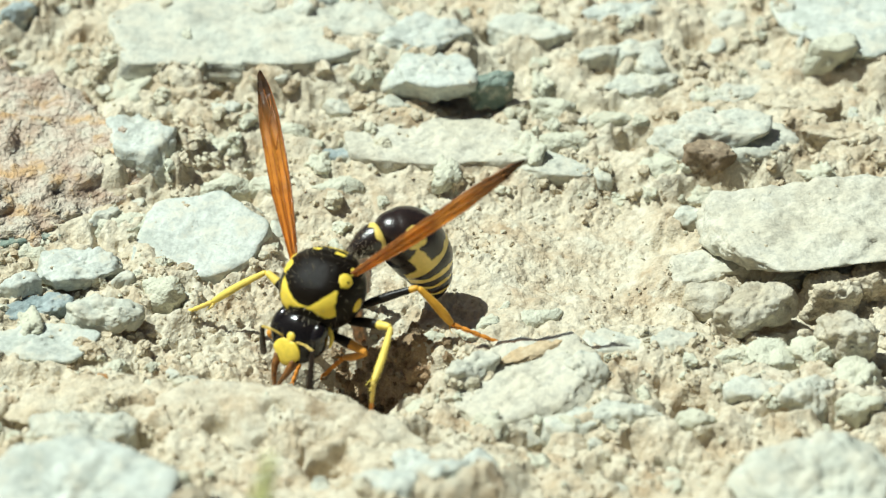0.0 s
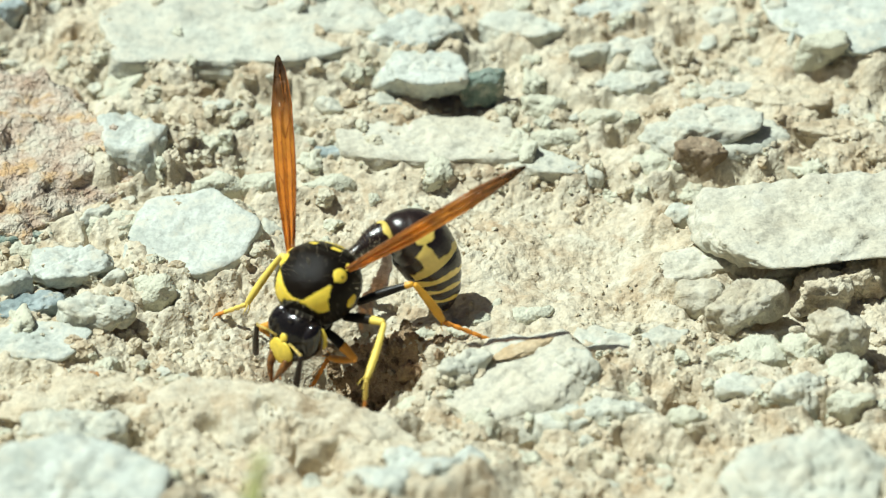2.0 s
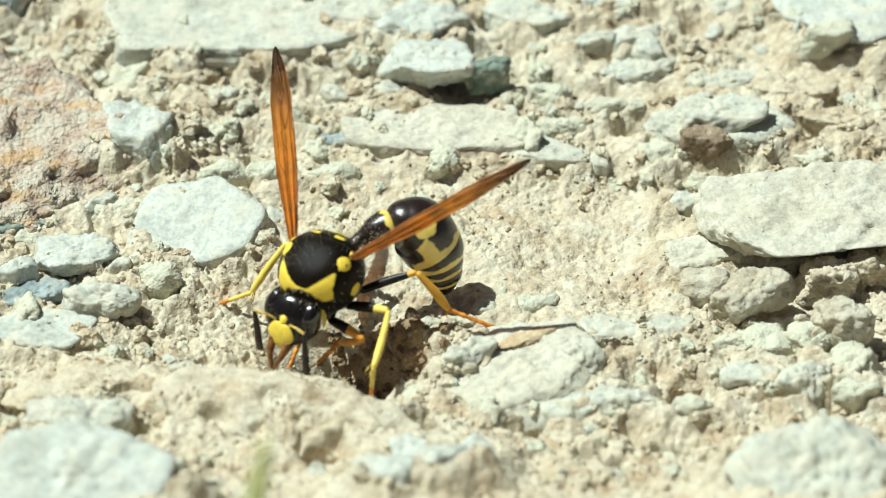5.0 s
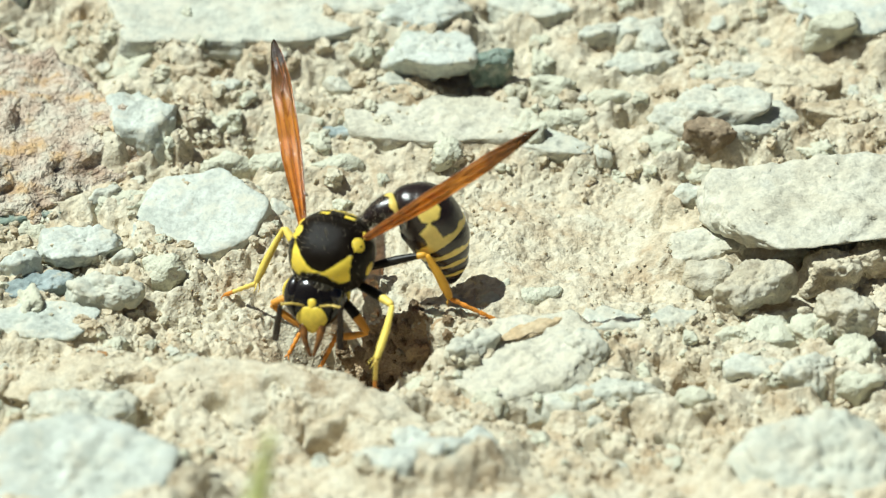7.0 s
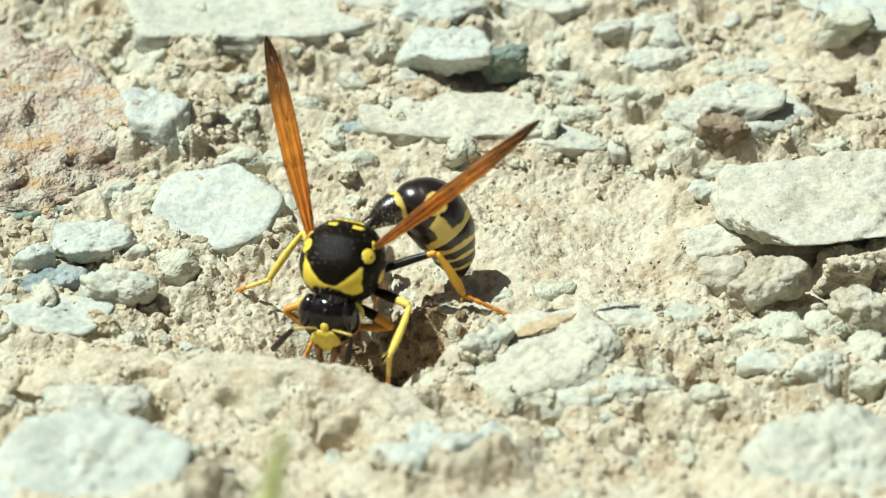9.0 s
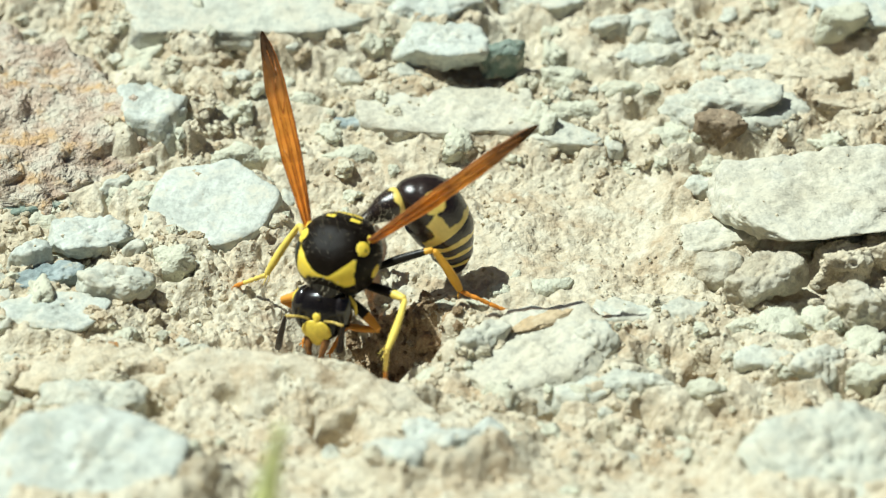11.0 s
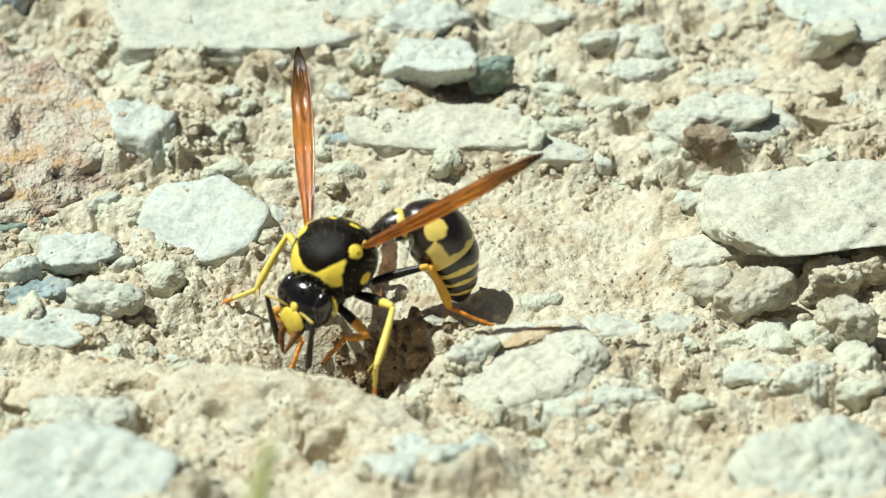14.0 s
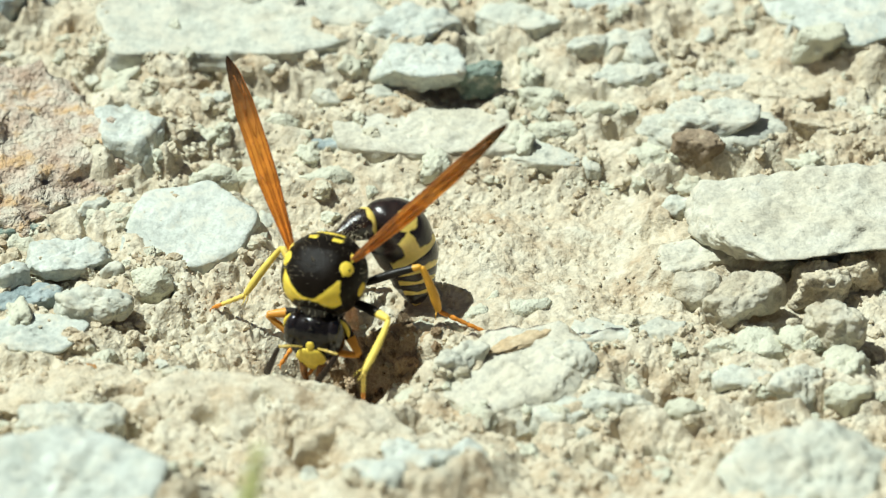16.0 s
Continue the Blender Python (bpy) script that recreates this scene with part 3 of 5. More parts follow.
stone("stone", "pale lumpy stone in loose soil", WHITE, -1.38, -20.07, 1.63, 1.2, 1.2, 1.12, yaw=10, seed=42, top=0.7, rough=0.168, level=4)
stone("stone", "square cream block in fine soil", PALE, 13.29, 1.88, 0.46, 1.08, 0.71, 0.87, yaw=3, seed=43, top=0.7, block=0.9, rough=0.126, level=4)
stone("stone", "cream stone under the hanging soil", PALE, -11.78, 9.91, 1.37, 1.12, 0.51, 1.12, yaw=0, seed=44, top=0.7, rough=0.126, level=4)
stone("stone", "round white pebble on soil", WHITE, -13.3, 7.34, 0.64, 0.57, 0.5, 0.87, yaw=0, seed=45, top=0.9, level=4, rough=0.126)
stone("slate_chip", "small blue-grey stone chip", SLATE, -5.86, 7.3, 0.5, 1.08, 0.5, 0.75, yaw=-8, seed=46, top=0.6, level=4, rough=0.126)
stone("stone", "grey-white stone by far slab", WHITE, -7.01, 18.3, 3.06, 1.65, 0.74, 1.12, yaw=5, seed=47, top=0.6, rough=0.126, level=4)
stone("stone", "amber brown pebble on soil", BROWN, -4.15, 13.45, 1.52, 0.63, 0.5, 0.75, yaw=5, seed=48, top=0.8, level=4, rough=0.126)
stone("stone", "small bright white quartz pebble", WHITE, 19.53, 14.37, 2.09, 0.3, 0.5, 1.49, yaw=5, seed=49, top=0.9, level=3, rough=0.126)
stone("stone", "dark stone at the far corner", SLATE, -23.48, 16.71, 2.9, 1.35, 0.61, 1.61, yaw=35, seed=50, top=0.7, rough=0.126, level=4)
stone("stone", "pale stone on the far soil", PALE, 8.56, 13.97, 2.12, 1.35, 0.61, 1.12, yaw=15, seed=51, top=0.7, rough=0.126, level=4)
stone("stone", "pale stone on the far soil", PALE, -5.74, 16.45, 3.0, 3.6, 1.9, 0.93, yaw=-8, seed=52, top=0.5, rough=0.084, level=5)
stone("stone", "small amber pebble in loose soil", ORANGE_STONE, -17.55, -11.84, 0.31, 0.6, 0.5, 0.75, yaw=5, seed=53, top=0.8, level=4, rough=0.126)
stone("stone", "pale lumpy rock end in caked soil", PALE, -18.19, -14.46, 0.23, 1.7, 1.6, 1.1, yaw=15, seed=120, top=0.75, rough=0.13, level=5)
stone("stone", "small white stone on caked soil", WHITE, -17.42, -11.66, 0.15, 0.75, 0.8, 0.7, yaw=-20, seed=121, top=0.8, rough=0.13, level=4)
stone("stone", "round white stone in loose soil", WHITE, 1.85, -20.07, 1.63, 1.25, 1.3, 0.9, yaw=10, seed=122, top=0.8, rough=0.12, level=4)
stone("soil_clod", "crumbly tan clod in a hollow between stones", CLOD, 16.84, -9.36, 0.25, 1.7, 1.3, 0.8, yaw=-20, seed=143, top=0.75, rough=0.16, level=4, group="soil clods")
stone("soil_clod", "crumbly tan clod in a hollow between stones", CLOD, 18.77, -9.24, 0.3, 1.1, 1.2, 0.9, yaw=20, seed=144, top=0.75, rough=0.16, level=4, group="soil clods")
stone("soil_clod", "crumbly tan clod in a hollow between stones", CLOD, 20.75, -11.07, 0.3, 1.5, 1.1, 0.8, yaw=60, seed=145, top=0.75, rough=0.16, level=4, group="soil clods")
stone("soil_clod", "long smooth pitted ridge of caked pale soil", SOIL, -7.6, -17.2, 1.05, 8.2, 3.1, 1.6, yaw=-13, seed=95, top=0.8, rough=0.06, level=6, group="soil clods", grit=0.14, dents=((-1.01, 1.02, 0.45, 0.8), (0.34, 0.34, 0.4, 0.7), (1.78, 0.39, 0.4, 0.7), (2.03, -2.36, 0.85, 1.5), (3.47, -0.56, 0.7, 0.8), (5.55, -0.22, 0.5, 0.8), (6.55, -0.75, 0.55, 1.0), (-3.66, -0.55, 0.7, 1.1), (-2.15, -2.66, 0.55, 0.9), (-5.37, -1.26, 0.5, 0.8), (-1.05, -1.07, 0.5, 0.5), (4.35, -1.83, 0.4, 0.7), (0.6, -1.25, 0.5, 0.9), (3.0, -1.9, 0.5, 1.0), (4.9, -1.15, 0.45, 0.9), (1.2, -2.2, 0.4, 0.7), (5.9, -1.6, 0.5, 0.9), (-0.3, -2.0, 0.5, 0.9), (-4.6, -2.2, 0.5, 0.9), (-3.0, -1.7, 0.4, 0.7), (2.6, -0.9, 0.4, 0.7), (6.9, -0.1, 0.4, 0.7)), tilt=22)
stone("soil_clod", "crumbly hump of caked pale soil", CLOD, -17.57, -13.95, 0.55, 4.5, 2.02, 1.12, yaw=8, seed=97, top=0.75, rough=0.17, level=5, group="soil clods")
stone("soil_clod", "crumbly tan clod of dry soil", CLOD, -11.93, 4.48, 0.44, 1.65, 0.74, 0.99, yaw=5, seed=61, top=0.8, rough=0.14, level=4, group="soil clods")
stone("soil_clod", "crumbly tan clod of dry soil", CLOD, -14.14, 11.42, 1.56, 1.95, 0.98, 1.18, yaw=5, seed=62, top=0.8, rough=0.14, level=5, group="soil clods")
stone("soil_clod", "crumbly tan clod of dry soil", CLOD, -9.21, 4.56, 0.39, 1.2, 0.57, 0.87, yaw=5, seed=63, top=0.8, rough=0.14, level=4, group="soil clods")
stone("soil_clod", "crumbly tan clod of dry soil", CLOD, -5.58, 4.73, 0.34, 1.65, 0.74, 0.75, yaw=5, seed=64, top=0.8, rough=0.14, level=4, group="soil clods")
stone("soil_clod", "crumbly tan clod of dry soil", CLOD, -8.24, 8.79, 0.96, 1.2, 0.54, 0.87, yaw=5, seed=65, top=0.8, rough=0.1, level=4, group="soil clods")
stone("soil_clod", "crumbly tan clod of dry soil", CLOD, 6.03, 10.56, 1.3, 1.35, 0.75, 0.93, yaw=5, seed=66, top=0.8, rough=0.14, level=4, group="soil clods")
stone("soil_clod", "crumbly tan clod of dry soil", CLOD, 9.24, 9.59, 1.1, 1.35, 0.61, 0.87, yaw=5, seed=67, top=0.8, rough=0.14, level=4, group="soil clods")
stone("soil_clod", "crumbly tan clod of dry soil", CLOD, 6.61, 8.26, 0.84, 1.65, 0.74, 0.81, yaw=5, seed=68, top=0.8, rough=0.14, level=4, group="soil clods")
stone("soil_clod", "crumbly tan clod of dry soil", TAN, 13.87, -4.93, 0.4, 1.5, 1.23, 0.93, yaw=5, seed=69, top=0.8, rough=0.1, level=4, group="soil clods")
stone("soil_clod", "crumbly tan clod of dry soil", CLOD, 20.24, -4.58, 0.75, 1.65, 1.1, 1.15, yaw=5, seed=70, top=0.8, rough=0.18, level=5, group="soil clods", bank=False)
stone("soil_clod", "crumbly tan clod of dry soil", CLOD, 22.21, -3.94, 0.75, 1.5, 1.0, 1.1, yaw=5, seed=71, top=0.8, rough=0.18, level=5, group="soil clods", bank=False)
stone("soil_clod", "crumbly tan clod of dry soil", CLOD, -20.52, 4.01, 0.37, 2.25, 1.01, 0.87, yaw=5, seed=72, top=0.8, rough=0.14, level=4, group="soil clods")
stone("soil_clod", "crumbly tan clod of dry soil", CLOD, -16.79, 1.47, 0.31, 1.8, 0.94, 0.75, yaw=5, seed=73, top=0.8, rough=0.14, level=4, group="soil clods")
stone("soil_clod", "crumbly tan clod of dry soil", CLOD, -21.61, -0.71, 0.31, 1.8, 0.94, 0.75, yaw=5, seed=74, top=0.8, rough=0.1, level=4, group="soil clods")
stone("soil_clod", "crumbly tan clod of dry soil", CLOD, -1.12, -13.56, 0.01, 1.05, 0.95, 0.75, yaw=5, seed=76, top=0.8, rough=0.14, level=4, group="soil clods")
stone("soil_clod", "crumbly tan clod of dry soil", CLOD, 4.88, -6.16, 0.01, 1.35, 0.71, 0.75, yaw=25, seed=78, top=0.8, rough=0.1, level=4, group="soil clods")
stone("soil_clod", "crumbly tan clod of dry soil", CLOD, 12.73, -15.29, 0.65, 1.35, 0.68, 0.99, yaw=5, seed=79, top=0.8, rough=0.14, level=4, group="soil clods")
stone("soil_clod", "crumbly tan clod of dry soil", CLOD, 17.95, -3.59, -0.07, 0.9, 0.5, 0.75, yaw=5, seed=80, top=0.8, rough=0.14, level=4, group="soil clods")
stone("soil_clod", "crumbly tan clod of dry soil", CLOD, 15.3, -9.5, 0.16, 1.35, 0.61, 0.75, yaw=5, seed=81, top=0.8, rough=0.14, level=4, group="soil clods")
stone("soil_clod", "crumbly tan clod of dry soil", CLOD, 21.11, -13.77, 0.4, 1.35, 0.75, 0.93, yaw=5, seed=82, top=0.8, rough=0.14, level=4, group="soil clods")
stone("stone", "broad white stone behind an overhang", WHITE, -1.21, 15.09, 2.85, 2.85, 1.9, 1.24, yaw=6, seed=101, top=0.6, rough=0.126, level=5)
stone("flat_stone", "flat cream stone lying in far soil", PALE, -6.64, 14.01, 2.35, 3.6, 1.7, 0.81, yaw=-4, seed=102, top=0.5, rough=0.126, level=5)
stone("stone", "pale stone half covered by soil", PALE, 17.17, 7.14, 0.9, 1.95, 0.94, 0.93, yaw=-8, seed=103, top=0.6, rough=0.126, level=5)
stone("soil_clod", "tan clod packed against a stone", CLOD, 11.68, 6.06, 0.59, 1.35, 1.22, 0.99, yaw=0, seed=104, top=0.8, rough=0.1, level=4, group="soil clods")
stone("stone", "greenish grey low stone in the soil", GREEN, -22.25, 0.03, 0.54, 2.02, 0.93, 0.87, yaw=6, seed=105, top=0.6, rough=0.126, level=5)
stone("stone", "pale stone between clods", PALE, -17.84, 1.71, 0.52, 1.2, 0.56, 0.99, yaw=25, seed=106, top=0.7, rough=0.126, level=4)
stone("stone", "white blurred stone in the near soil", WHITE, -0.44, -22.94, 3.6, 2.0, 1.03, 1.24, yaw=15, seed=107, top=0.7, rough=0.126, level=5)
stone("stone", "white lump of stone near the edge", WHITE, -2.37, -24.16, 3.9, 1.6, 1.16, 1.12, yaw=-15, seed=108, top=0.7, rough=0.126, level=4)
stone("stone", "pale rounded hump of stone in soil", PALE, -17.97, -17.01, 1.35, 2.85, 1.51, 1.49, tilt=8, yaw=5, seed=109, top=0.75, rough=0.126, level=5)
# the brown of these two clods carries the shade of the hollow
stone("soil_clod", "clod standing in the dug hollow, coloured brown for its shade", PIT_SHADE, -1.2, -9.3, -1.43, 0.84, 0.55, 1.24, yaw=30, seed=110, top=0.85, rough=0.2, level=4, group="soil clods")
stone("soil_clod", "clod standing in the dug hollow, coloured brown for its shade", PIT_SHADE, -2.23, -7.67, -1.53, 0.84, 0.58, 0.99, yaw=-10, seed=121, top=0.85, rough=0.2, level=4, group="soil clods")
stone("soil_clod", "clod on the rim of the hollow", CLOD, -0.47, -7.54, -0.26, 0.99, 0.5, 0.81, yaw=12, seed=112, top=0.8, rough=0.1, level=4, group="soil clods")
stone("flat_stone", "cream slab in the far soil", PALE, 10.69, 12.33, 1.69, 2.25, 1.05, 0.87, yaw=8, seed=113, top=0.5, rough=0.126, level=5)
stone("flat_stone", "lumpy tan clod in far soil", CLOD, 18.97, 11.2, 1.48, 2.85, 1.28, 0.87, yaw=-6, seed=114, top=0.5, rough=0.126, level=5)
stone("flat_stone", "pale flat stone in far soil", PALE, 5.18, 16.37, 2.45, 2.7, 1.21, 0.87, yaw=-3, seed=115, top=0.5, rough=0.126, level=5)
stone("flat_stone", "pale stone at the far edge", WHITE, 9.88, 17.6, 2.72, 2.4, 1.08, 0.93, yaw=10, seed=117, top=0.5, rough=0.126, level=5)
stone("stone", "dark greenish broken stone end over a gap", GREEN, 2.71, 11.1, 2.44, 1.43, 0.72, 1.36, yaw=10, seed=118, top=0.7, rough=0.126, level=4, bank=False)
# added stone whose dark brown imitates the shaded, soily face of the pale rock
stone("stone", "dark brown piece for the shaded soily face of a pale stone", BROWN, 14.27, 5.75, 1.2, 1.47, 0.71, 1.49, yaw=-6, seed=119, top=0.8, rough=0.126, cuts=((-45, 0.7, -0.5), (30, 0.85), (120, 0.9), (190, 0.9), (250, 0.8, 0.1)), level=5, bank=False)
stone("soil_clod", "small broken clod at the edge of a dent", CLOD, 2.4, -6.84, 0.16, 0.93, 0.5, 0.75, yaw=20, seed=131, top=0.8, rough=0.16, level=4, group="soil clods")
stone("soil_clod", "small broken clod at the edge of a dent", CLOD, 1.23, -7.66, 0.01, 0.78, 0.51, 0.75, yaw=-20, seed=132, top=0.8, rough=0.16, level=4, group="soil clods")
stone("soil_clod", "small broken clod at the edge of a dent", CLOD, 3.06, -5.62, -0.07, 0.66, 0.5, 0.75, yaw=40, seed=133, top=0.8, rough=0.16, level=4, group="soil clods")
stone("flat_stone", "pale flat stone packed in far soil", PALE, 15.6, 11.56, 1.47, 2.25, 1.01, 0.81, yaw=9, seed=134, top=0.55, rough=0.126, level=5)
stone("stone", "tan lump packed among clods", CLOD, 21.6, 8.53, 1.13, 2.25, 1.01, 0.93, yaw=-8, seed=135, top=0.6, rough=0.126, level=5)
stone("stone", "pale stone packed among clods", PALE, 10.75, 14.59, 2.23, 1.8, 0.81, 0.93, yaw=12, seed=136, top=0.6, rough=0.126, level=4)
stone("stone", "pale stone packed among clods", PALE, -2.89, 10.66, 1.42, 1.35, 0.63, 0.81, yaw=-14, seed=137, top=0.6, rough=0.126, level=4)
stone("flat_stone", "low pale stone in trampled soil", PALE, 6.46, -14.97, 0.42, 1.8, 1, 0.75, yaw=6, seed=138, top=0.6, rough=0.126, level=4)
stone("stone", "pale stone packed among clods", PALE, 15.73, -12.35, 0.46, 1.65, 0.94, 0.75, yaw=-12, seed=139, top=0.6, rough=0.126, level=4)
stone("soil_clod", "tan clod tucked under a slab edge", CLOD, 18.44, -2.9, 0.1, 1.2, 0.56, 0.85, yaw=15, seed=141, top=0.8, rough=0.15, level=4, group="soil clods")
stone("soil_clod", "tan clod tucked under a slab edge", CLOD, 20.65, -2.18, 0.2, 1.26, 0.8, 0.95, yaw=-15, seed=142, top=0.8, rough=0.15, level=4, group="soil clods")
stone("soil_clod", "tan clod tucked under a slab edge", CLOD, 22.71, -1.63, 0.35, 1.2, 0.9, 1.0, yaw=5, seed=143, top=0.8, rough=0.15, level=4, group="soil clods")


build_ground()


def stone_tops():
    """A search tree over all stones, to lay grains on them."""
    verts, faces, count = [], [], 0
    for ob in SOLID:
        m = ob.matrix_basis
        verts += [m @ v.co for v in ob.data.vertices]
        faces += [[i + count for i in f.vertices] for f in ob.data.polygons]
        count = len(verts)
    return BVHTree.FromPolygons(verts, faces)


def crumbs():
    """Countless small lumps of soil lying on the ground, as one object."""
    rnd = random.Random(4)
    shapes = [rock_points(3, (1, 0.8, 0.65), 200 + i, top=0.8, chips=10, rough=0.2, block=0.55, grit=0.09) for i in range(10)]
    fines = [rock_points(2, (1, 0.8, 0.7), 230 + i, top=0.85, chips=9, rough=0.24, block=0.55, grit=0.1) for i in range(9)]
    grains = [rock_points(1, (1, 0.8, 0.8), 260 + i, top=0.9, chips=6, rough=0.2) for i in range(5)]
    verts, faces, count = [], [], 0
    spots = []
    for i in range(4600):
        x, y = rnd.uniform(-29, 29), rnd.uniform(-25, 29)
        calm = math.exp(-((x - 6.5) / 8.5) ** 2 - ((y + 3.5) / 7.0) ** 2)
        r = 0.10 + 0.60 * rnd.random() ** 2.6
        calm = max(calm, 0.9 * math.exp(-((x + 8) / 8.0) ** 2 - ((y + 17.3) / 2.8) ** 2))
        calm = max(calm, 0.85 * math.exp(-((x + 8.5) / 6.0) ** 2 - ((y + 6.5) / 4.2) ** 2))
        if calm > 0.25 and (r > 0.32 or rnd.random() < calm * 0.8):
            continue
        if (x + 6) ** 2 / 30 + (y + 11) ** 2 / 20 < 1 and r > 0.4:
            continue
        spots.append((x, y, r))
    for i in range(8000):
        x, y = rnd.uniform(-27, 27), rnd.uniform(-23, 27)
        spots.append((x, y, 0.04 + 0.14 * rnd.random() ** 2))
    for cx, cy, l, w, yaw, top in RIMS:
        for i in range(int(9 * (l + w))):
            a, d = rnd.uniform(0, 2 * math.pi), rnd.gauss(1.0, 0.09)
            u, v = l * d * math.cos(a), w * d * math.sin(a)
            spots.append((cx + u * math.cos(yaw) - v * math.sin(yaw), cy + u * math.sin(yaw) + v * math.cos(yaw), 0.07 + 0.34 * rnd.random() ** 2.6))
    xs, ys = np.array([s[0] for s in spots]), np.array([s[1] for s in spots])
    loose = 0.55 + 1.25 * layered(np.stack([xs, ys, np.zeros_like(xs)], 1) / 4.6, 3, 51)
    keep = [i for i in range(len(spots)) if rnd.random() < max(loose[i], 0.18)]
    spots, xs, ys = [spots[i] for i in keep], xs[keep], ys[keep]
    zs = lie(xs, ys)
    tops = stone_tops()
    for (x, y, r), z in zip(spots, zs):
        if r < 0.13 and rnd.random() < 0.06:
            hit = tops.ray_cast(Vector((x, y, 20)) * MM, Vector((0, 0, -1)))
            z = max(z, hit[0].z / MM) if hit[0] else z
        p, f = rnd.choice(shapes if r > 0.5 else fines if r > 0.12 else grains)
        turn = np.array(Euler((rnd.uniform(-0.5, 0.5), rnd.uniform(-0.5, 0.5), rnd.uniform(0, 6.3))).to_matrix())
        verts.append(p * r @ turn.T + np.array([x, y, z + r * 0.12]))
        faces.append(np.array(f) + count)
        count += len(p)
    me = bpy.data.meshes.new("soil_crumbs")
    verts, faces = np.vstack(verts), np.vstack(faces)
    me.vertices.add(len(verts))
    me.vertices.foreach_set("co", (verts * MM).ravel())
    me.loops.add(faces.size)
    me.loops.foreach_set("vertex_index", faces.ravel())
    me.polygons.add(len(faces))
    me.polygons.foreach_set("loop_start", np.arange(0, faces.size, 3))
    me.polygons.foreach_set("use_smooth", np.zeros(len(faces), bool))
    me.materials.append(CLOD)
    me.update()
    me.validate()
    tagged(new("soil_crumbs", me), "loose crumbs of dry beige soil", "soil", kind="stuff")


def scattered_clods():
    """Fist-like lumps of soil, a few shapes laid out again and again."""
    rnd = random.Random(21)
    shapes = []
    for i in range(7):
        p, f = rock_points(4, (1.0, 0.85, 0.6), 300 + i, top=0.8, chips=10, rough=0.2, block=0.6, grit=0.09)
        shapes.append(mesh_of("soil_clod", p, f, CLOD))
    pale = []
    for i in range(6):
        p, f = rock_points(4, (1.0, 0.8, 0.55), 320 + i, top=0.75, chips=10, rough=0.1, block=0.72)
        pale.append(mesh_of("pebble", p, f, PALE))
    tops = stone_tops()
    placed = []
    tries = np.array([(rnd.uniform(-28, 28), rnd.uniform(-22, 28), 0.32 + 0.85 * rnd.random() ** 2.0) for i in range(2600)])
    heights = lie(tries[:, 0], tries[:, 1])
    for (x, y, r), z in zip(tries, heights):
        if len(placed) == 185:
            break
        calm = math.exp(-((x - 6.5) / 8.5) ** 2 - ((y + 3.5) / 7.0) ** 2)
        calm = max(calm, math.exp(-((x + 10) / 8.5) ** 2 - ((y + 16.5) / 3.2) ** 2))
        pit = (x + 5.5) ** 2 / 45 + (y + 10) ** 2 / 30
        if calm > 0.25 or pit < 1 or any((x - a) ** 2 + (y - b) ** 2 < (r + c) ** 2 * 0.7 for a, b, c in placed):
            continue
        found = tops.ray_cast(Vector((x, y, 20)) * MM, Vector((0, 0, -1)))[0]
        if found and found.z / MM > z + 0.25:
            continue
        placed.append((x, y, r))
        ob = new("soil_clod", rnd.choice(shapes if rnd.random() < 0.68 else pale))
        ob.matrix_basis = spot_pose(x, y, z - r * 0.15, rnd.uniform(-20, 20), rnd.uniform(-20, 20), rnd.uniform(0, 360)) @ Matrix.Scale(r, 4)
        if ob.data in pale:
            ob.name = "pebble"
            tagged(ob, "small dusty pale pebble in dry soil", "pebble", "pebbles")
        else:
            tagged(ob, "small crumbly tan clod of dry soil", "clod", "soil clods")


def dug_crumbs(cx, cy, rx, ry, count):
    """Fresh crumbs in and round the dug hollow, their brown standing in for shade."""
    rnd = random.Random(8)
    shapes = []
    for i in range(6):
        p, f = rock_points(4, (1.0, 0.85, 0.75), 340 + i, top=0.85, chips=10, rough=0.28, block=0.6, grit=0.12)
        shapes.append(mesh_of("dug_crumb", p, f, PIT_SHADE))
    spots = []
    for i in range(count):
        a, d = rnd.uniform(0, 2 * math.pi), rnd.random() ** 0.6
        spots.append((cx + rx * d * math.cos(a), cy + ry * d * math.sin(a), 0.12 + 0.34 * rnd.random() ** 2.0))
    heights = lie(np.array([s[0] for s in spots]), np.array([s[1] for s in spots]))
    for (x, y, r), z in zip(spots, heights):
        ob = new("dug_crumb", rnd.choice(shapes))
        ob.matrix_basis = spot_pose(x, y, z + r * 0.15, rnd.uniform(-40, 40), rnd.uniform(-40, 40), rnd.uniform(0, 360)) @ Matrix.Scale(r, 4)
        tagged(ob, "crumb of freshly dug soil in a shade-imitating brown", "clod", "dug crumbs")


crumbs()
scattered_clods()
dug_crumbs(-3.2, -8.9, 3.6, 2.8, 130)


# ---- wasp: x forward, y to its left, z up, from the middle of the thorax ----
def smooth_path(points, n):
    """A smooth curve through the points."""
    p = np.asarray(points, float)
    k = len(p)
    pad = np.vstack([2 * p[0] - p[1], p, 2 * p[-1] - p[-2]])
    out = []
    for s in np.linspace(0, k - 1, n):
        i = min(int(s), k - 2)
        f = s - i
        a, b, c, d = pad[i], pad[i + 1], pad[i + 2], pad[i + 3]
        out.append(0.5 * (2 * b + (c - a) * f + (2 * a - 5 * b + 4 * c - d) * f ** 2 + (3 * b - a - 3 * c + d) * f ** 3))
    return np.array(out)


wasp = tagged(new("wasp"), "black and yellow wasp with amber wings digging in soil", "wasp")


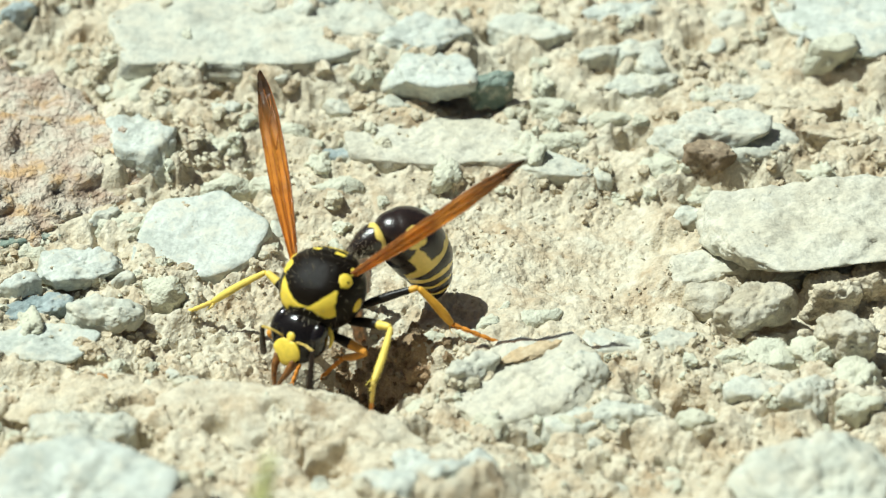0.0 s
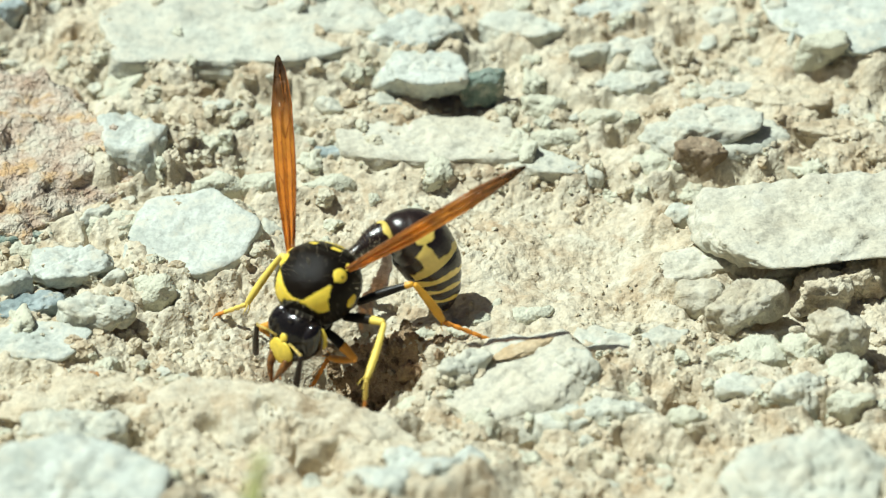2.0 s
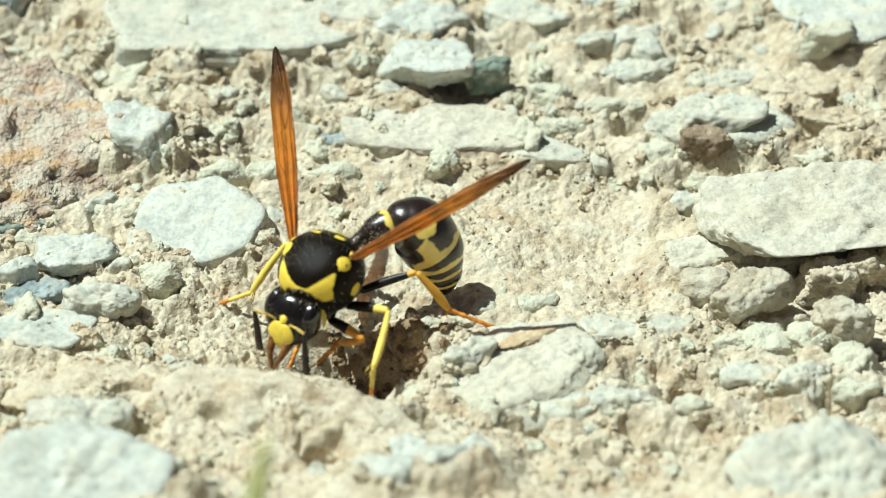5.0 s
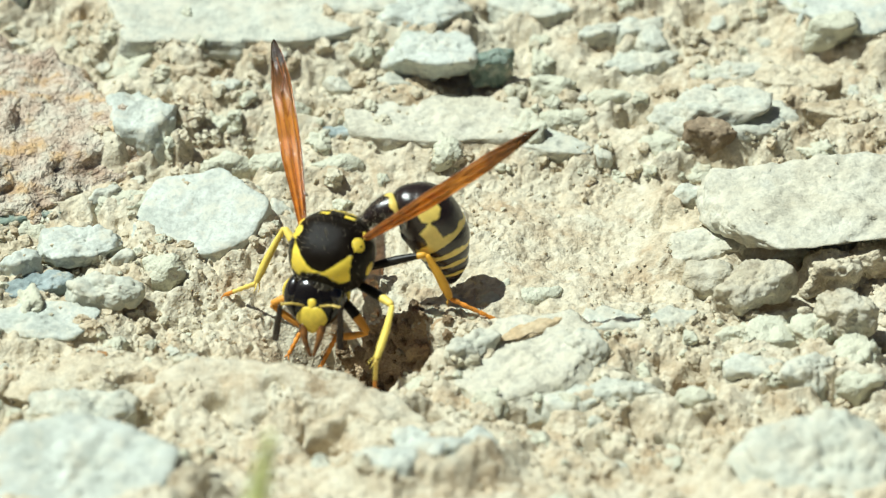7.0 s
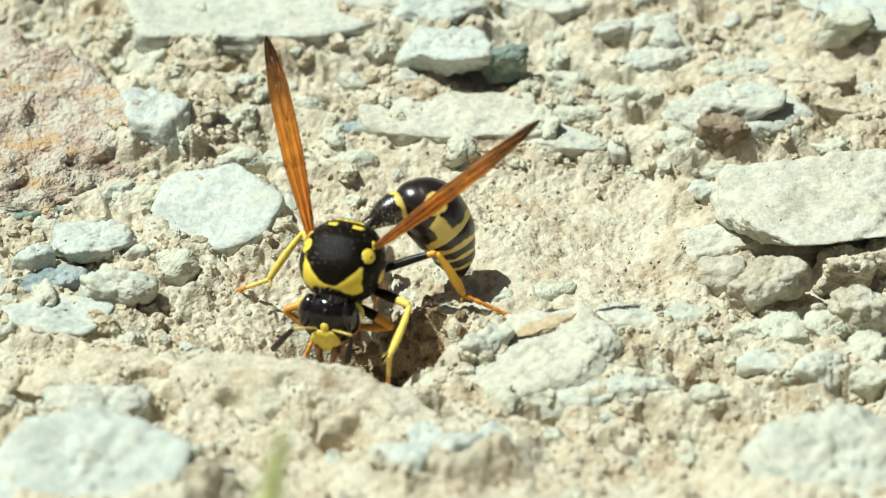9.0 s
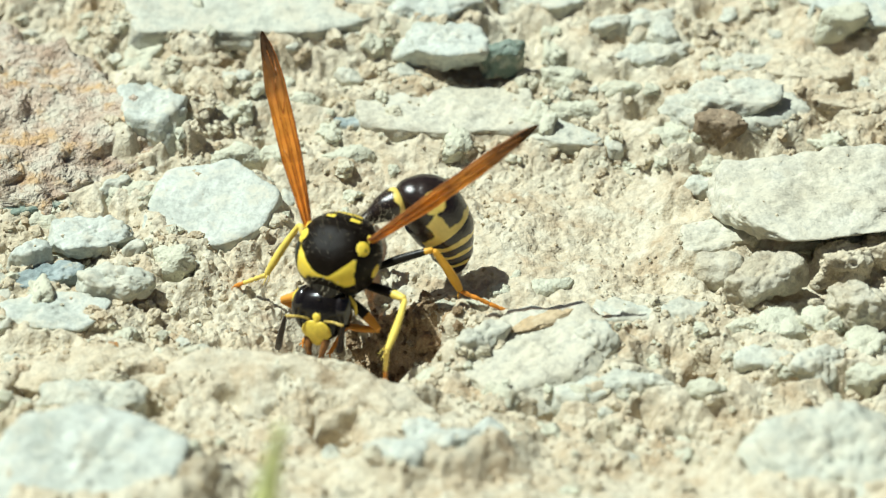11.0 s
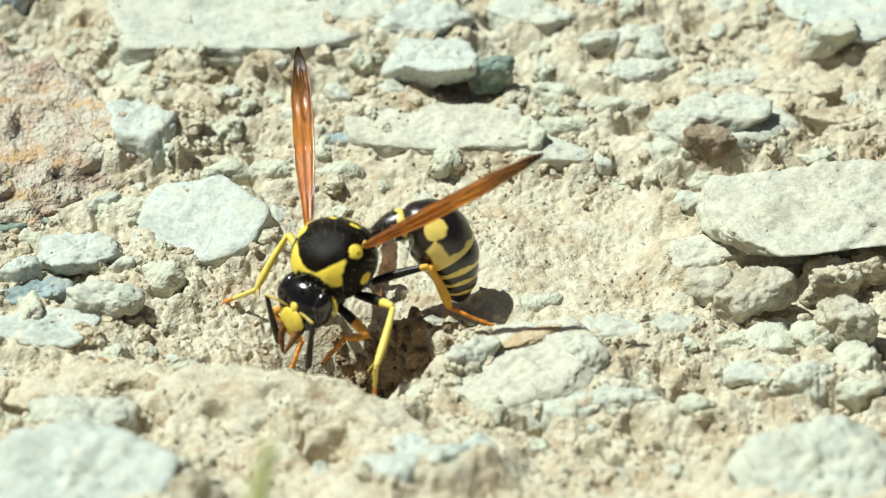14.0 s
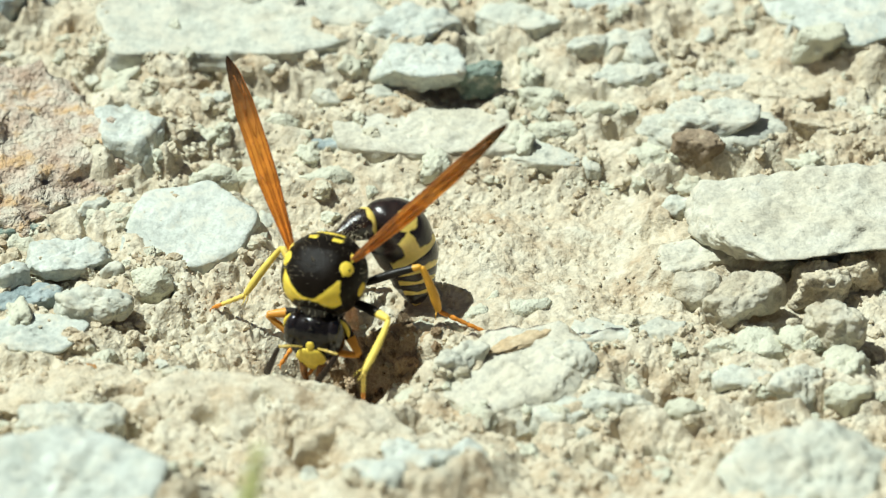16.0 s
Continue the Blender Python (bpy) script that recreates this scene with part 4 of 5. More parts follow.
def build_thorax():
    v, f = ball(64, 96)
    x, y, z = v[:, 0], v[:, 1], v[:, 2]
    # squarer than a ball, narrower behind, flat below
    q = (abs(x) ** 2.5 + abs(y) ** 2.4 + abs(z) ** 2.4) ** (-1 / 2.4)
    p = v * q[:, None] * np.array([2.18, 2.2, 1.92])
    p[:, 1] *= 1 - 0.22 * np.clip(-p[:, 0] / 2.3, 0, 1) ** 2 - 0.12 * np.clip(p[:, 0] / 2.6, 0, 1) ** 3
    p[:, 2] *= np.where(p[:, 2] < 0, 0.86, 1.0 - 0.28 * np.clip((-p[:, 0] - 0.6) / 1.7, 0, 1))
    x, y, z = p[:, 0], p[:, 1], p[:, 2]
    # furrow behind the collar and before the scutellum
    rim = 1.86 - 0.52 * y ** 2
    dent = np.exp(-((x - rim) / 0.07) ** 2) * (z > 0.1) + np.exp(-((x + 1.12) / 0.08) ** 2) * (z > 0.6) * (abs(y) < 1.6)
    p *= (1 - 0.025 * dent)[:, None]
    front = 1.99 - 0.02 * y ** 2 - 0.05 * np.exp(-(y / 0.3) ** 2)
    collar = np.minimum(np.minimum(x - rim - 0.02, front - x), np.minimum(z - 0.42, 1.6 - abs(y)))
    bar = np.minimum(0.13 - abs(x + 1.40), np.minimum(0.95 - abs(y), abs(y) - 0.42))
    bar = np.where(z > 0.5, bar, -1)
    rear = np.where(z > 0.2, np.minimum(0.09 - abs(x + 1.85), 0.8 - abs(y)), -1)
    cheek = 0.34 - np.sqrt((x - 0.45) ** 2 * 0.8 + (z + 0.1) ** 2)
    cheek = np.where(abs(y) > 1.2, cheek, -1)
    mark = np.maximum.reduce([collar, bar, rear, cheek])
    thorax = part("thorax", mesh_of("thorax", p, f, CUTICLE, np.clip(mark, -0.4, 0.8)), wasp, "black thorax with yellow collar and spots")
    for side in (1, -1):
        b, bf = ball(18, 26)
        b2 = b * np.array([0.56, 0.50, 0.32])
        dot = 0.08 - np.hypot(b2[:, 0] - 0.05, b2[:, 1] * side - 0.2)
        part("tegula", mesh_of("tegula", b2, bf, CUTICLE, np.clip(-dot, -0.4, 0.8)), thorax, "yellow wing-base plate", spot_pose(0.02, side * 1.50, 1.24, side * -38))
        knob, kf = ball(12, 18)
        part("wing_hinge", mesh_of("wing_hinge", knob * np.array([0.42, 0.24, 0.2]), kf, YELLOW), thorax, "", spot_pose(-0.5, side * 1.6, 1.15))
    # fine pale hairs
    rnd = random.Random(9)
    hairs = []
    for i in range(420):
        d = Vector((rnd.gauss(0, 1), rnd.gauss(0, 1), rnd.gauss(0, 1))).normalized()
        root = np.array([d.x * 2.18, d.y * 2.08, d.z * (1.95 if d.z > 0 else 1.65)])
        tip = root + np.array(d) * rnd.uniform(0.25, 0.45) + np.array([rnd.gauss(0, 0.06) for _ in range(3)])
        hairs.append(tube([root, (root + tip) / 2 + 0.02, tip], [0.012, 0.009, 0.003], 3))
    hv, hf = joined(hairs)
    part("hair", mesh_of("hair", hv, hf, HAIR), thorax, "short pale hairs")


HAIR = plain("pale_hair", (0.55, 0.46, 0.30), 0.5)
build_thorax()


def ring_segment(name, path, radii, parent, mark_of, n=28, cols=112):
    pts = smooth_path(path, n)
    r = smooth_path(np.array([[a, 0, 0] for a in radii]), n)[:, 0]
    v, f = tube([(a, 0, b) for a, b in pts], r, cols)
    u = np.repeat(np.linspace(0, 1, n), cols)
    b = np.tile(np.arange(cols) * 360 / cols, n)
    phi = abs((b + 90 + 180) % 360 - 180)
    mark = np.clip(mark_of(u, phi), -0.4, 0.8)
    return part(name, mesh_of(name, v, f, ABDOMEN, mark), parent)


def build_abdomen():
    def bell(u, phi):
        return np.where(phi < 135, np.minimum((u - 0.72 + 0.03 * np.cos(radians(1) * phi * 7)), 0.93 - u) * 1.2, -1)

    def big(u, phi):
        band = (u - 0.905 + 0.02 * np.cos(radians(1) * phi * 9)) * 2.0
        spot = 0.36 - np.hypot((u - 0.53) * 2.7, (phi - 68) / 66)
        notch = np.minimum((15 - abs(phi - 100)) / 60, (u - 0.6) * 1.6)
        return np.where(phi < 150, np.maximum.reduce([band, spot, notch]), -1)

    def later(u, phi):
        return np.where(phi < 155, (u - 0.74 + 0.06 * np.cos(radians(1) * phi * 5)) * 1.1, -1)

    first = ring_segment("abdomen", [(1.0, -0.3), (-0.25, 0.15), (-1.1, 0.45), (-1.75, 0.6), (-2.05, 0.64)], [0.24, 0.40, 0.74, 0.86, 0.74], wasp, bell)
    tagged(first, "brown-black abdomen with yellow bands")
    rnd = random.Random(19)
    hairs = []
    for i in range(260):
        k, a = rnd.uniform(0.15, 0.7), rnd.uniform(-2.2, 2.2)
        mid = smooth_path([(1.0, -0.3), (-0.25, 0.15), (-1.1, 0.45), (-1.75, 0.6), (-2.05, 0.64)], 41)[int(k * 40)]
        out = np.array([0.2, math.sin(a), math.cos(a)])
        root = np.array([mid[0], 0, mid[1]]) + out * np.interp(k, [0, 0.25, 0.5, 0.75], [0.2, 0.38, 0.72, 0.84])
        tip = root + out * rnd.uniform(0.12, 0.26) + np.array([rnd.gauss(0, 0.05) for _ in range(3)])
        hairs.append(tube([root, (root + tip) / 2, tip], [0.012, 0.009, 0.003], 3))
    hv, hf = joined(hairs)
    part("hair", mesh_of("hair", hv, hf, HAIR), first, "short pale hairs")
    ring_segment("abdomen_ring", [(-1.85, 0.58), (-2.5, 0.55), (-3.4, 0.0), (-4.05, -1.2)], [0.60, 1.26, 1.68, 1.64], first, big, 64)
    ring_segment("abdomen_ring", [(-3.9, -0.85), (-4.12, -1.45), (-4.25, -2.05)], [1.53, 1.58, 1.40], first, later)
    ring_segment("abdomen_ring", [(-4.14, -1.6), (-4.28, -2.2), (-4.36, -2.75)], [1.31, 1.33, 1.12], first, later)
    ring_segment("abdomen_ring", [(-4.29, -2.35), (-4.38, -2.9), (-4.41, -3.35)], [1.12, 1.12, 0.86], first, later)
    ring_segment("abdomen_ring", [(-4.38, -3.05), (-4.41, -3.5), (-4.41, -3.95), (-4.39, -4.15)], [0.78, 0.74, 0.38, 0.05], first, later)
    return first


abdomen = build_abdomen()


def build_head():
    v, f = ball(48, 72)
    q = (abs(v[:, 0]) ** 2.1 + abs(v[:, 1]) ** 2.1 + abs(v[:, 2]) ** 2.1) ** (-1 / 2.1)
    p = v * q[:, None] * np.array([1.0, 1.58, 1.46])
    p[:, 1] *= 1 - 0.30 * np.clip(-p[:, 2] / 1.6, 0, 1) ** 1.3
    head = part("head", mesh_of("head", p, f, BLACK), wasp, "glossy black head with yellow face")
    for side in (1, -1):
        e, ef = ball(24, 36)
        e = e * np.array([0.64, 0.50, 1.0])
        e[:, 0] -= 0.18 * (e[:, 2] / 1.12) ** 2
        part("eye", mesh_of("eye", e, ef, EYE_BLACK), head, "glossy black compound eye", spot_pose(0.14, side * 1.10, 0.40, side * 8))
        v2, f2 = tube(smooth_path([(-0.25, side * 1.3, 1.1), (-0.3, side * 1.62, 0.6), (-0.3, side * 1.7, 0.05)], 10), [0.04, 0.09, 0.11, 0.12, 0.12, 0.12, 0.11, 0.1, 0.08, 0.03], 8)
        part("temple_stripe", mesh_of("temple_stripe", v2, f2, YELLOW), head, "thin yellow stripe behind the eye")
        base = np.array([0.96, side * 0.42, 0.02])
        elbow = np.array([ELBOW[0], side * ELBOW[1], ELBOW[2]])
        sv, sf = tube(smooth_path([base, (base + elbow) / 2 + np.array([0.1, 0, 0.1]), elbow], 10), np.linspace(0.055, 0.085, 10), 10)
        part("antenna_scape", mesh_of("antenna_scape", sv, sf, SCAPE), head, "dark antenna base with a pale front")
        flag = smooth_path([(0, 0, 0), (0.95, 0, 0.16), (2.0, 0, 0.14), (2.9, 0, -0.12)], 45)
        rr = np.interp(np.linspace(0, 1, 45), [0, 0.1, 0.6, 0.93, 1], [0.09, 0.13, 0.18, 0.165, 0.06])
        rr = rr * (1 + 0.07 * np.sin(np.linspace(0, 11 * 2 * math.pi, 45)))
        fv, ff = tube(flag, rr, 10)
        ANTENNAE[side] = part("antenna", mesh_of("antenna", fv, ff, FLAGELLUM), head, "dark brown curved antenna")
        jaw = smooth_path([(0.66, side * 0.48, -1.1), (0.92, side * 0.36, -1.8), (0.86, side * 0.06, -2.7)], 14)
        jv, jf = tube(jaw, np.linspace(0.36, 0.1, 14), 10, 0.7)
        part("mandible", mesh_of("mandible", jv, jf, JAW), head, "brown curved jaw")
    for a, b in ((0.75, 0), (0.45, 0.32), (0.45, -0.32)):
        o, of = ball(8, 12)
        part("ocellus", mesh_of("ocellus", o * 0.12, of, EYE_BLACK), head, "small glossy simple eye", spot_pose(a, b, 1.12 if b == 0 else 1.34))
    c, cf = ball(24, 36)
    low = np.clip(-c[:, 2], 0, 1)
    high = np.clip(c[:, 2], 0, 1)
    c = c * np.array([0.19, 0.80, 0.80])
    # broad above with a notch in the middle, drawn in to a blunt tip below
    c[:, 2] -= high * 0.12 * np.exp(-(c[:, 1] / 0.22) ** 2)
    c[:, 1] *= 1 - 0.52 * low ** 1.2
    part("clypeus", mesh_of("clypeus", c, cf, YELLOW), head, "yellow shield-shaped face plate", spot_pose(0.90, 0, -0.72, 0, 12))
    s, sf = ball(14, 20)
    s = s * np.array([0.13, 0.20, 0.36])
    s[:, 1] *= 1 + 0.5 * s[:, 2] / 0.3
    part("face_spot", mesh_of("face_spot", s, sf, YELLOW), head, "small yellow face spot", spot_pose(0.98, 0, 0.06))
    return head


ANTENNAE, ELBOW = {}, (1.36, 1.55, 0.14)
FLAGELLUM = plain("dark_brown_cuticle", (0.022, 0.012, 0.008), 0.4, 0.4, vary=0.3)
SCAPE = plain("scape_cuticle", (0.62, 0.45, 0.10), 0.4, vary=0.5)
head = build_head()
nv, nf = tube(smooth_path([(1.2, 0, -0.2), (1.95, 0, -0.45), (2.6, 0, -0.85)], 10), [1.2, 1.2, 1.15, 1.05, 0.95, 0.85, 0.75, 0.65, 0.55, 0.45], 36, 1.1)
part("neck", mesh_of("neck", nv, nf, BLACK), wasp, "black neck behind the head")

WING_LENGTH = 11.0


def build_wing(side):
    """A forewing folded lengthwise: x towards the tip, z out of the film."""
    n, m = 60, 21
    verts, mark = [], []
    s = np.linspace(0, 1, n)
    lead = np.interp(s, [0, 0.1, 0.4, 0.75, 0.92, 0.98, 1], [0.16, 0.30, 0.52, 0.55, 0.36, 0.2, 0.03])
    trail = np.interp(s, [0, 0.1, 0.35, 0.7, 0.9, 0.98, 1], [0.14, 0.30, 0.62, 0.62, 0.34, 0.16, 0.02])
    for i in range(n):
        for j in range(m):
            w = -trail[i] + (lead[i] + trail[i]) * j / (m - 1)
            fold = 0.11 * abs((j / (m - 1) * 5) % 2 - 1) * min(1, s[i] * 8) * (1 - s[i] * 0.55) + 0.05 * math.sin(s[i] * 23 + j * 0.7) * s[i]
            verts.append((s[i] * WING_LENGTH, w * side * (1 if side < 0 else 0.66), fold + 0.35 * math.sin(s[i] * math.pi) * 0.5))
            mark.append(s[i])
    verts = np.array(verts)
    faces = [(i * m + j, i * m + j + 1, (i + 1) * m + j + 1, (i + 1) * m + j) for i in range(n - 1) for j in range(m - 1)]
    back = verts - np.array([0, 0, 0.03])
    k = len(verts)
    faces2 = [tuple(a + k for a in face[::-1]) for face in faces]
    rim = [(i * m, (i + 1) * m, (i + 1) * m + k, i * m + k) for i in range(n - 1)] + [(i * m + m - 1, i * m + m - 1 + k, (i + 1) * m + m - 1 + k, (i + 1) * m + m - 1) for i in range(n - 1)]
    wing = part("wing", mesh_of("wing", np.vstack([verts, back]), faces + faces2 + rim, FILM, mark * 2), wasp, "narrow folded amber wing with dark tip")
    veins = []
    for j, a, b, r in ((20, 0, 57, 0.07), (16, 0, 52, 0.035), (12, 2, 34, 0.035), (8, 3, 46, 0.028), (0, 2, 40, 0.03), (4, 10, 52, 0.022)):
        line = [verts[i * m + j] + np.array([0, 0, 0.01]) for i in range(a, b)]
        veins.append(tube(line, np.linspace(r, r * 0.45, len(line)), 6))
    for i, j, i2, j2 in ((27, 12, 33, 7), (34, 12, 39, 16), (34, 12, 40, 7), (41, 8, 45, 13), (45, 13, 50, 16), (45, 13, 53, 9), (20, 8, 24, 4)):
        veins.append(tube([verts[i * m + j], (verts[i * m + j] + verts[i2 * m + j2]) / 2, verts[i2 * m + j2]], [0.022] * 3, 6))
    vv, vf = joined(veins)
    part("vein", mesh_of("vein", vv, vf, VEIN), wing, "brown wing veins")
    return wing


wing_far, wing_near = build_wing(-1), build_wing(1)


TARSUS = marked("tarsus_cuticle", (0.62, 0.24, 0.035), (0.84, 0.62, 0.14), 0.4, 0.01)


def limb(name, length, radii, marks, label="", material=LEG):
    """A leg piece along x; marks: stations where it is yellow (positive) or black (negative)."""
    s = np.concatenate([[0, 0.012, 0.03], np.linspace(0.06, 0.94, 22), [0.97, 0.988, 1]])
    r = np.interp(s, np.linspace(0, 1, len(radii)), radii) * np.interp(np.minimum(s, 1 - s), [0, 0.012, 0.03, 0.06], [0.35, 0.72, 0.92, 1])
    v, f = tube(np.stack([s * length, 0 * s, 0.06 * np.sin(s * math.pi)], 1), r, 14)
    mark = np.repeat(np.interp(s, np.linspace(0, 1, len(marks)), marks), 14)
    if "tibia" in name:
        for side in (1, -1):
            sv, sf = tube([(length * 0.97, side * 0.1, -0.1), (length * 1.05, side * 0.2, -0.22), (length * 1.13, side * 0.22, -0.26)], [0.035, 0.028, 0.01], 5)
            v, f = joined([(v, f), (sv, sf)])
        mark = np.concatenate([mark, np.full(len(v) - len(mark), 0.4)])
    return part(name, mesh_of(name, v, f, material, mark), wasp, label)


def foot(name, length, label="", pale=False):
    n = 41
    s = np.linspace(0, 1, n)
    r = 0.10 - 0.03 * s + 0.04 * abs(np.sin(s * math.pi * 5)) ** 0.6
    r[-1] = 0.03
    pieces = [tube(np.stack([s * length, 0 * s, 0 * s], 1), r, 10)]
    for side in (1, -1):
        pieces.append(tube(smooth_path([(length * 0.97, 0, 0), (length + 0.14, side * 0.12, 0.02), (length + 0.22, side * 0.2, -0.1)], 6), np.linspace(0.05, 0.015, 6), 6))
    v, f = joined(pieces)
    mark = np.where(v[:, 0] < length * (0.72 if pale else -1), 0.6, -0.4)
    return part(name, mesh_of(name, v, f, TARSUS, mark), wasp, label)


LEG_SIZES = {"front": (2.2, 2.1, 1.7), "middle": (2.7, 3.5, 2.2), "hind": (3.3, 2.8, 2.7)}
LEG_MARKS = {"front": ([-0.4, -0.4, -0.1, 0.5, 0.6], [0.6] * 5), "middle": ([-0.4, -0.4, -0.4, 0.1, 0.7], [0.7] * 5), "hind": ([-0.4] * 4 + [0.5], [0.5] * 5)}
# the way in which each knee bends: outward, forward, up
KNEES = {("front", 1): (1, 0.2, 0.25), ("front", -1): (1, 0.2, 1.0), ("middle", 1): (1.3, 0.2, 0.3), ("middle", -1): (0.2, -0.9, 1.1), ("hind", 1): (0.35, -0.25, 0.65), ("hind", -1): (-0.2, -0.8, -0.3)}
HIPS = {"front": (1.75, 0.85, -1.55), "middle": (0.75, 1.35, -1.5), "hind": (-0.55, 1.25, -2.15)}
for kind, (hx, hy, hz) in HIPS.items():
    for side in (1, -1):
        cv, cf = tube(smooth_path([(hx * 0.55, side * hy * 0.55, -0.9), (hx * 0.85, side * hy * 0.85, hz + 0.3), (hx, side * hy, hz)], 12), np.interp(np.linspace(0, 1, 12), [0, 0.5, 0.9, 1], [0.7, 0.52, 0.34, 0.2]), 14)
        part(kind + "_coxa", mesh_of("coxa", cv, cf, BLACK), wasp, "black leg base")
LEGS = []
for kind in ("front", "middle", "hind"):
    for side in (1, -1):
        a, b, c = LEG_SIZES[kind]
        skin = {"front": FRONT_LEG, "middle": PALE_LEG, "hind": LEG}[kind]
        LEGS.append((kind, side,
                     limb(kind + "_femur", a, [0.17, 0.23, 0.24, 0.20, 0.16] if kind == "hind" else [0.20, 0.26, 0.28, 0.23, 0.17], LEG_MARKS[kind][0], "black femur with a bright end", skin),
                     limb(kind + "_tibia", b, [0.15, 0.20, 0.24, 0.26, 0.18] if kind == "hind" else [0.14, 0.17, 0.20, 0.21, 0.15], LEG_MARKS[kind][1], "orange tibia" if kind == "front" else "pale yellow tibia" if kind == "middle" else "yellow-orange tibia", skin),
                     foot(kind + "_tarsus", c, "pale jointed foot with an orange tip" if kind == "middle" else "orange jointed foot", kind == "middle")))


# ---- the blade of grass and the bark chip ----
def grass_blade(root, tip):
    n = 24
    s = np.linspace(0, 1, n)[:, None]
    root, tip = np.array(root), np.array(tip)
    line = root + (tip - root) * s + np.array([-0.5, 0, 0.3]) * np.sin(s * math.pi)
    v, f = tube(line - root, np.interp(s[:, 0], [0, 0.3, 0.75, 1], [0.5, 0.75, 0.62, 0.2]), 12, 0.2, (0.1, 1, 0.2))
    ob = new("grass_blade", mesh_of("grass_blade", v, f, GRASS))
    ob.matrix_basis = spot_pose(*root)
    tagged(ob, "short green blade of grass in loose soil", "grass")


grass_blade((-8.9, -54.66, 12.04), (-7.2, -50.16, 28.25))
stone("wood_chip", "thin flat brown wood chip on soil", BROWN_CHIP, 4.45, -10.2, 1.35, 2.05, 0.62, 0.16, yaw=27, lean=-4, tilt=-6, seed=90, top=0.8, bank=False, level=4, rough=0.04, group="plant scraps")


# ---- movement ----
# seconds, place and turn of the thorax
BODY = [
    (0, -6.11, -8.32, 4.00, 4.00, 22.00, -116.00),
    (0.5, -6.24, -7.95, 4.48, 6.43, 24.10, -114.15),
    (1, -6.08, -7.98, 4.43, 3.90, 15.89, -118.22),
    (1.5, -6.11, -7.82, 4.64, 4.47, 14.67, -119.62),
    (2, -5.90, -8.23, 4.11, 4.53, 21.01, -118.78),
    (2.5, -5.90, -8.19, 4.17, 5.02, 23.46, -118.59),
    (3, -6.06, -8.09, 4.29, 6.67, 22.17, -118.87),
    (3.5, -6.31, -8.11, 4.26, 6.84, 21.08, -121.46),
    (4, -6.20, -8.20, 4.15, 6.67, 22.14, -118.85),
    (4.6, -6.04, -8.12, 4.28, 5.27, 22.44, -116.98),
    (5.2, -5.98, -8.28, 4.00, 3.87, 19.74, -117.12),
] + [
    (5.8, -5.77, -8.07, 4.34, 2.47, 21.68, -114.15),
    (6.5, -5.67, -8.13, 4.25, 1.07, 20.33, -113.38),
    (7, -5.65, -7.89, 4.55, 0.62, 23.02, -110.61),
    (7.5, -5.63, -7.91, 4.53, -0.23, 23.32, -109.75),
    (8, -5.73, -8.25, 4.09, 3.98, 26.70, -108.50),
    (8.5, -5.67, -8.37, 3.94, 2.28, 28.17, -103.63),
    (9, -5.80, -8.33, 3.99, 2.52, 30.11, -107.35),
    (9.6, -5.83, -8.34, 3.95, 2.39, 28.75, -109.24),
    (10.2, -5.76, -8.11, 4.32, 2.27, 30.38, -109.14),
] + [
    (10.8, -5.85, -8.24, 4.07, 2.15, 27.37, -112.13),
    (11.5, -5.82, -8.12, 4.25, 2.02, 27.66, -112.93),
    (12, -5.90, -8.12, 4.25, 2.45, 25.05, -112.89),
    (12.5, -5.87, -8.27, 4.06, 2.73, 25.82, -112.76),
    (13, -5.79, -7.99, 4.42, 3.74, 21.70, -115.71),
    (13.5, -5.48, -7.82, 4.64, 2.53, 16.03, -120.15),
    (14, -5.53, -7.87, 4.58, 2.88, 17.71, -122.90),
    (14.5, -5.62, -8.26, 4.07, 4.42, 25.64, -118.46),
    (15, -5.16, -8.66, 3.56, 6.30, 30.21, -107.99),
    (15.5, -5.37, -8.20, 4.15, 6.36, 32.42, -109.77),
    (16, -5.46, -8.20, 4.16, 6.14, 31.52, -110.11),
]
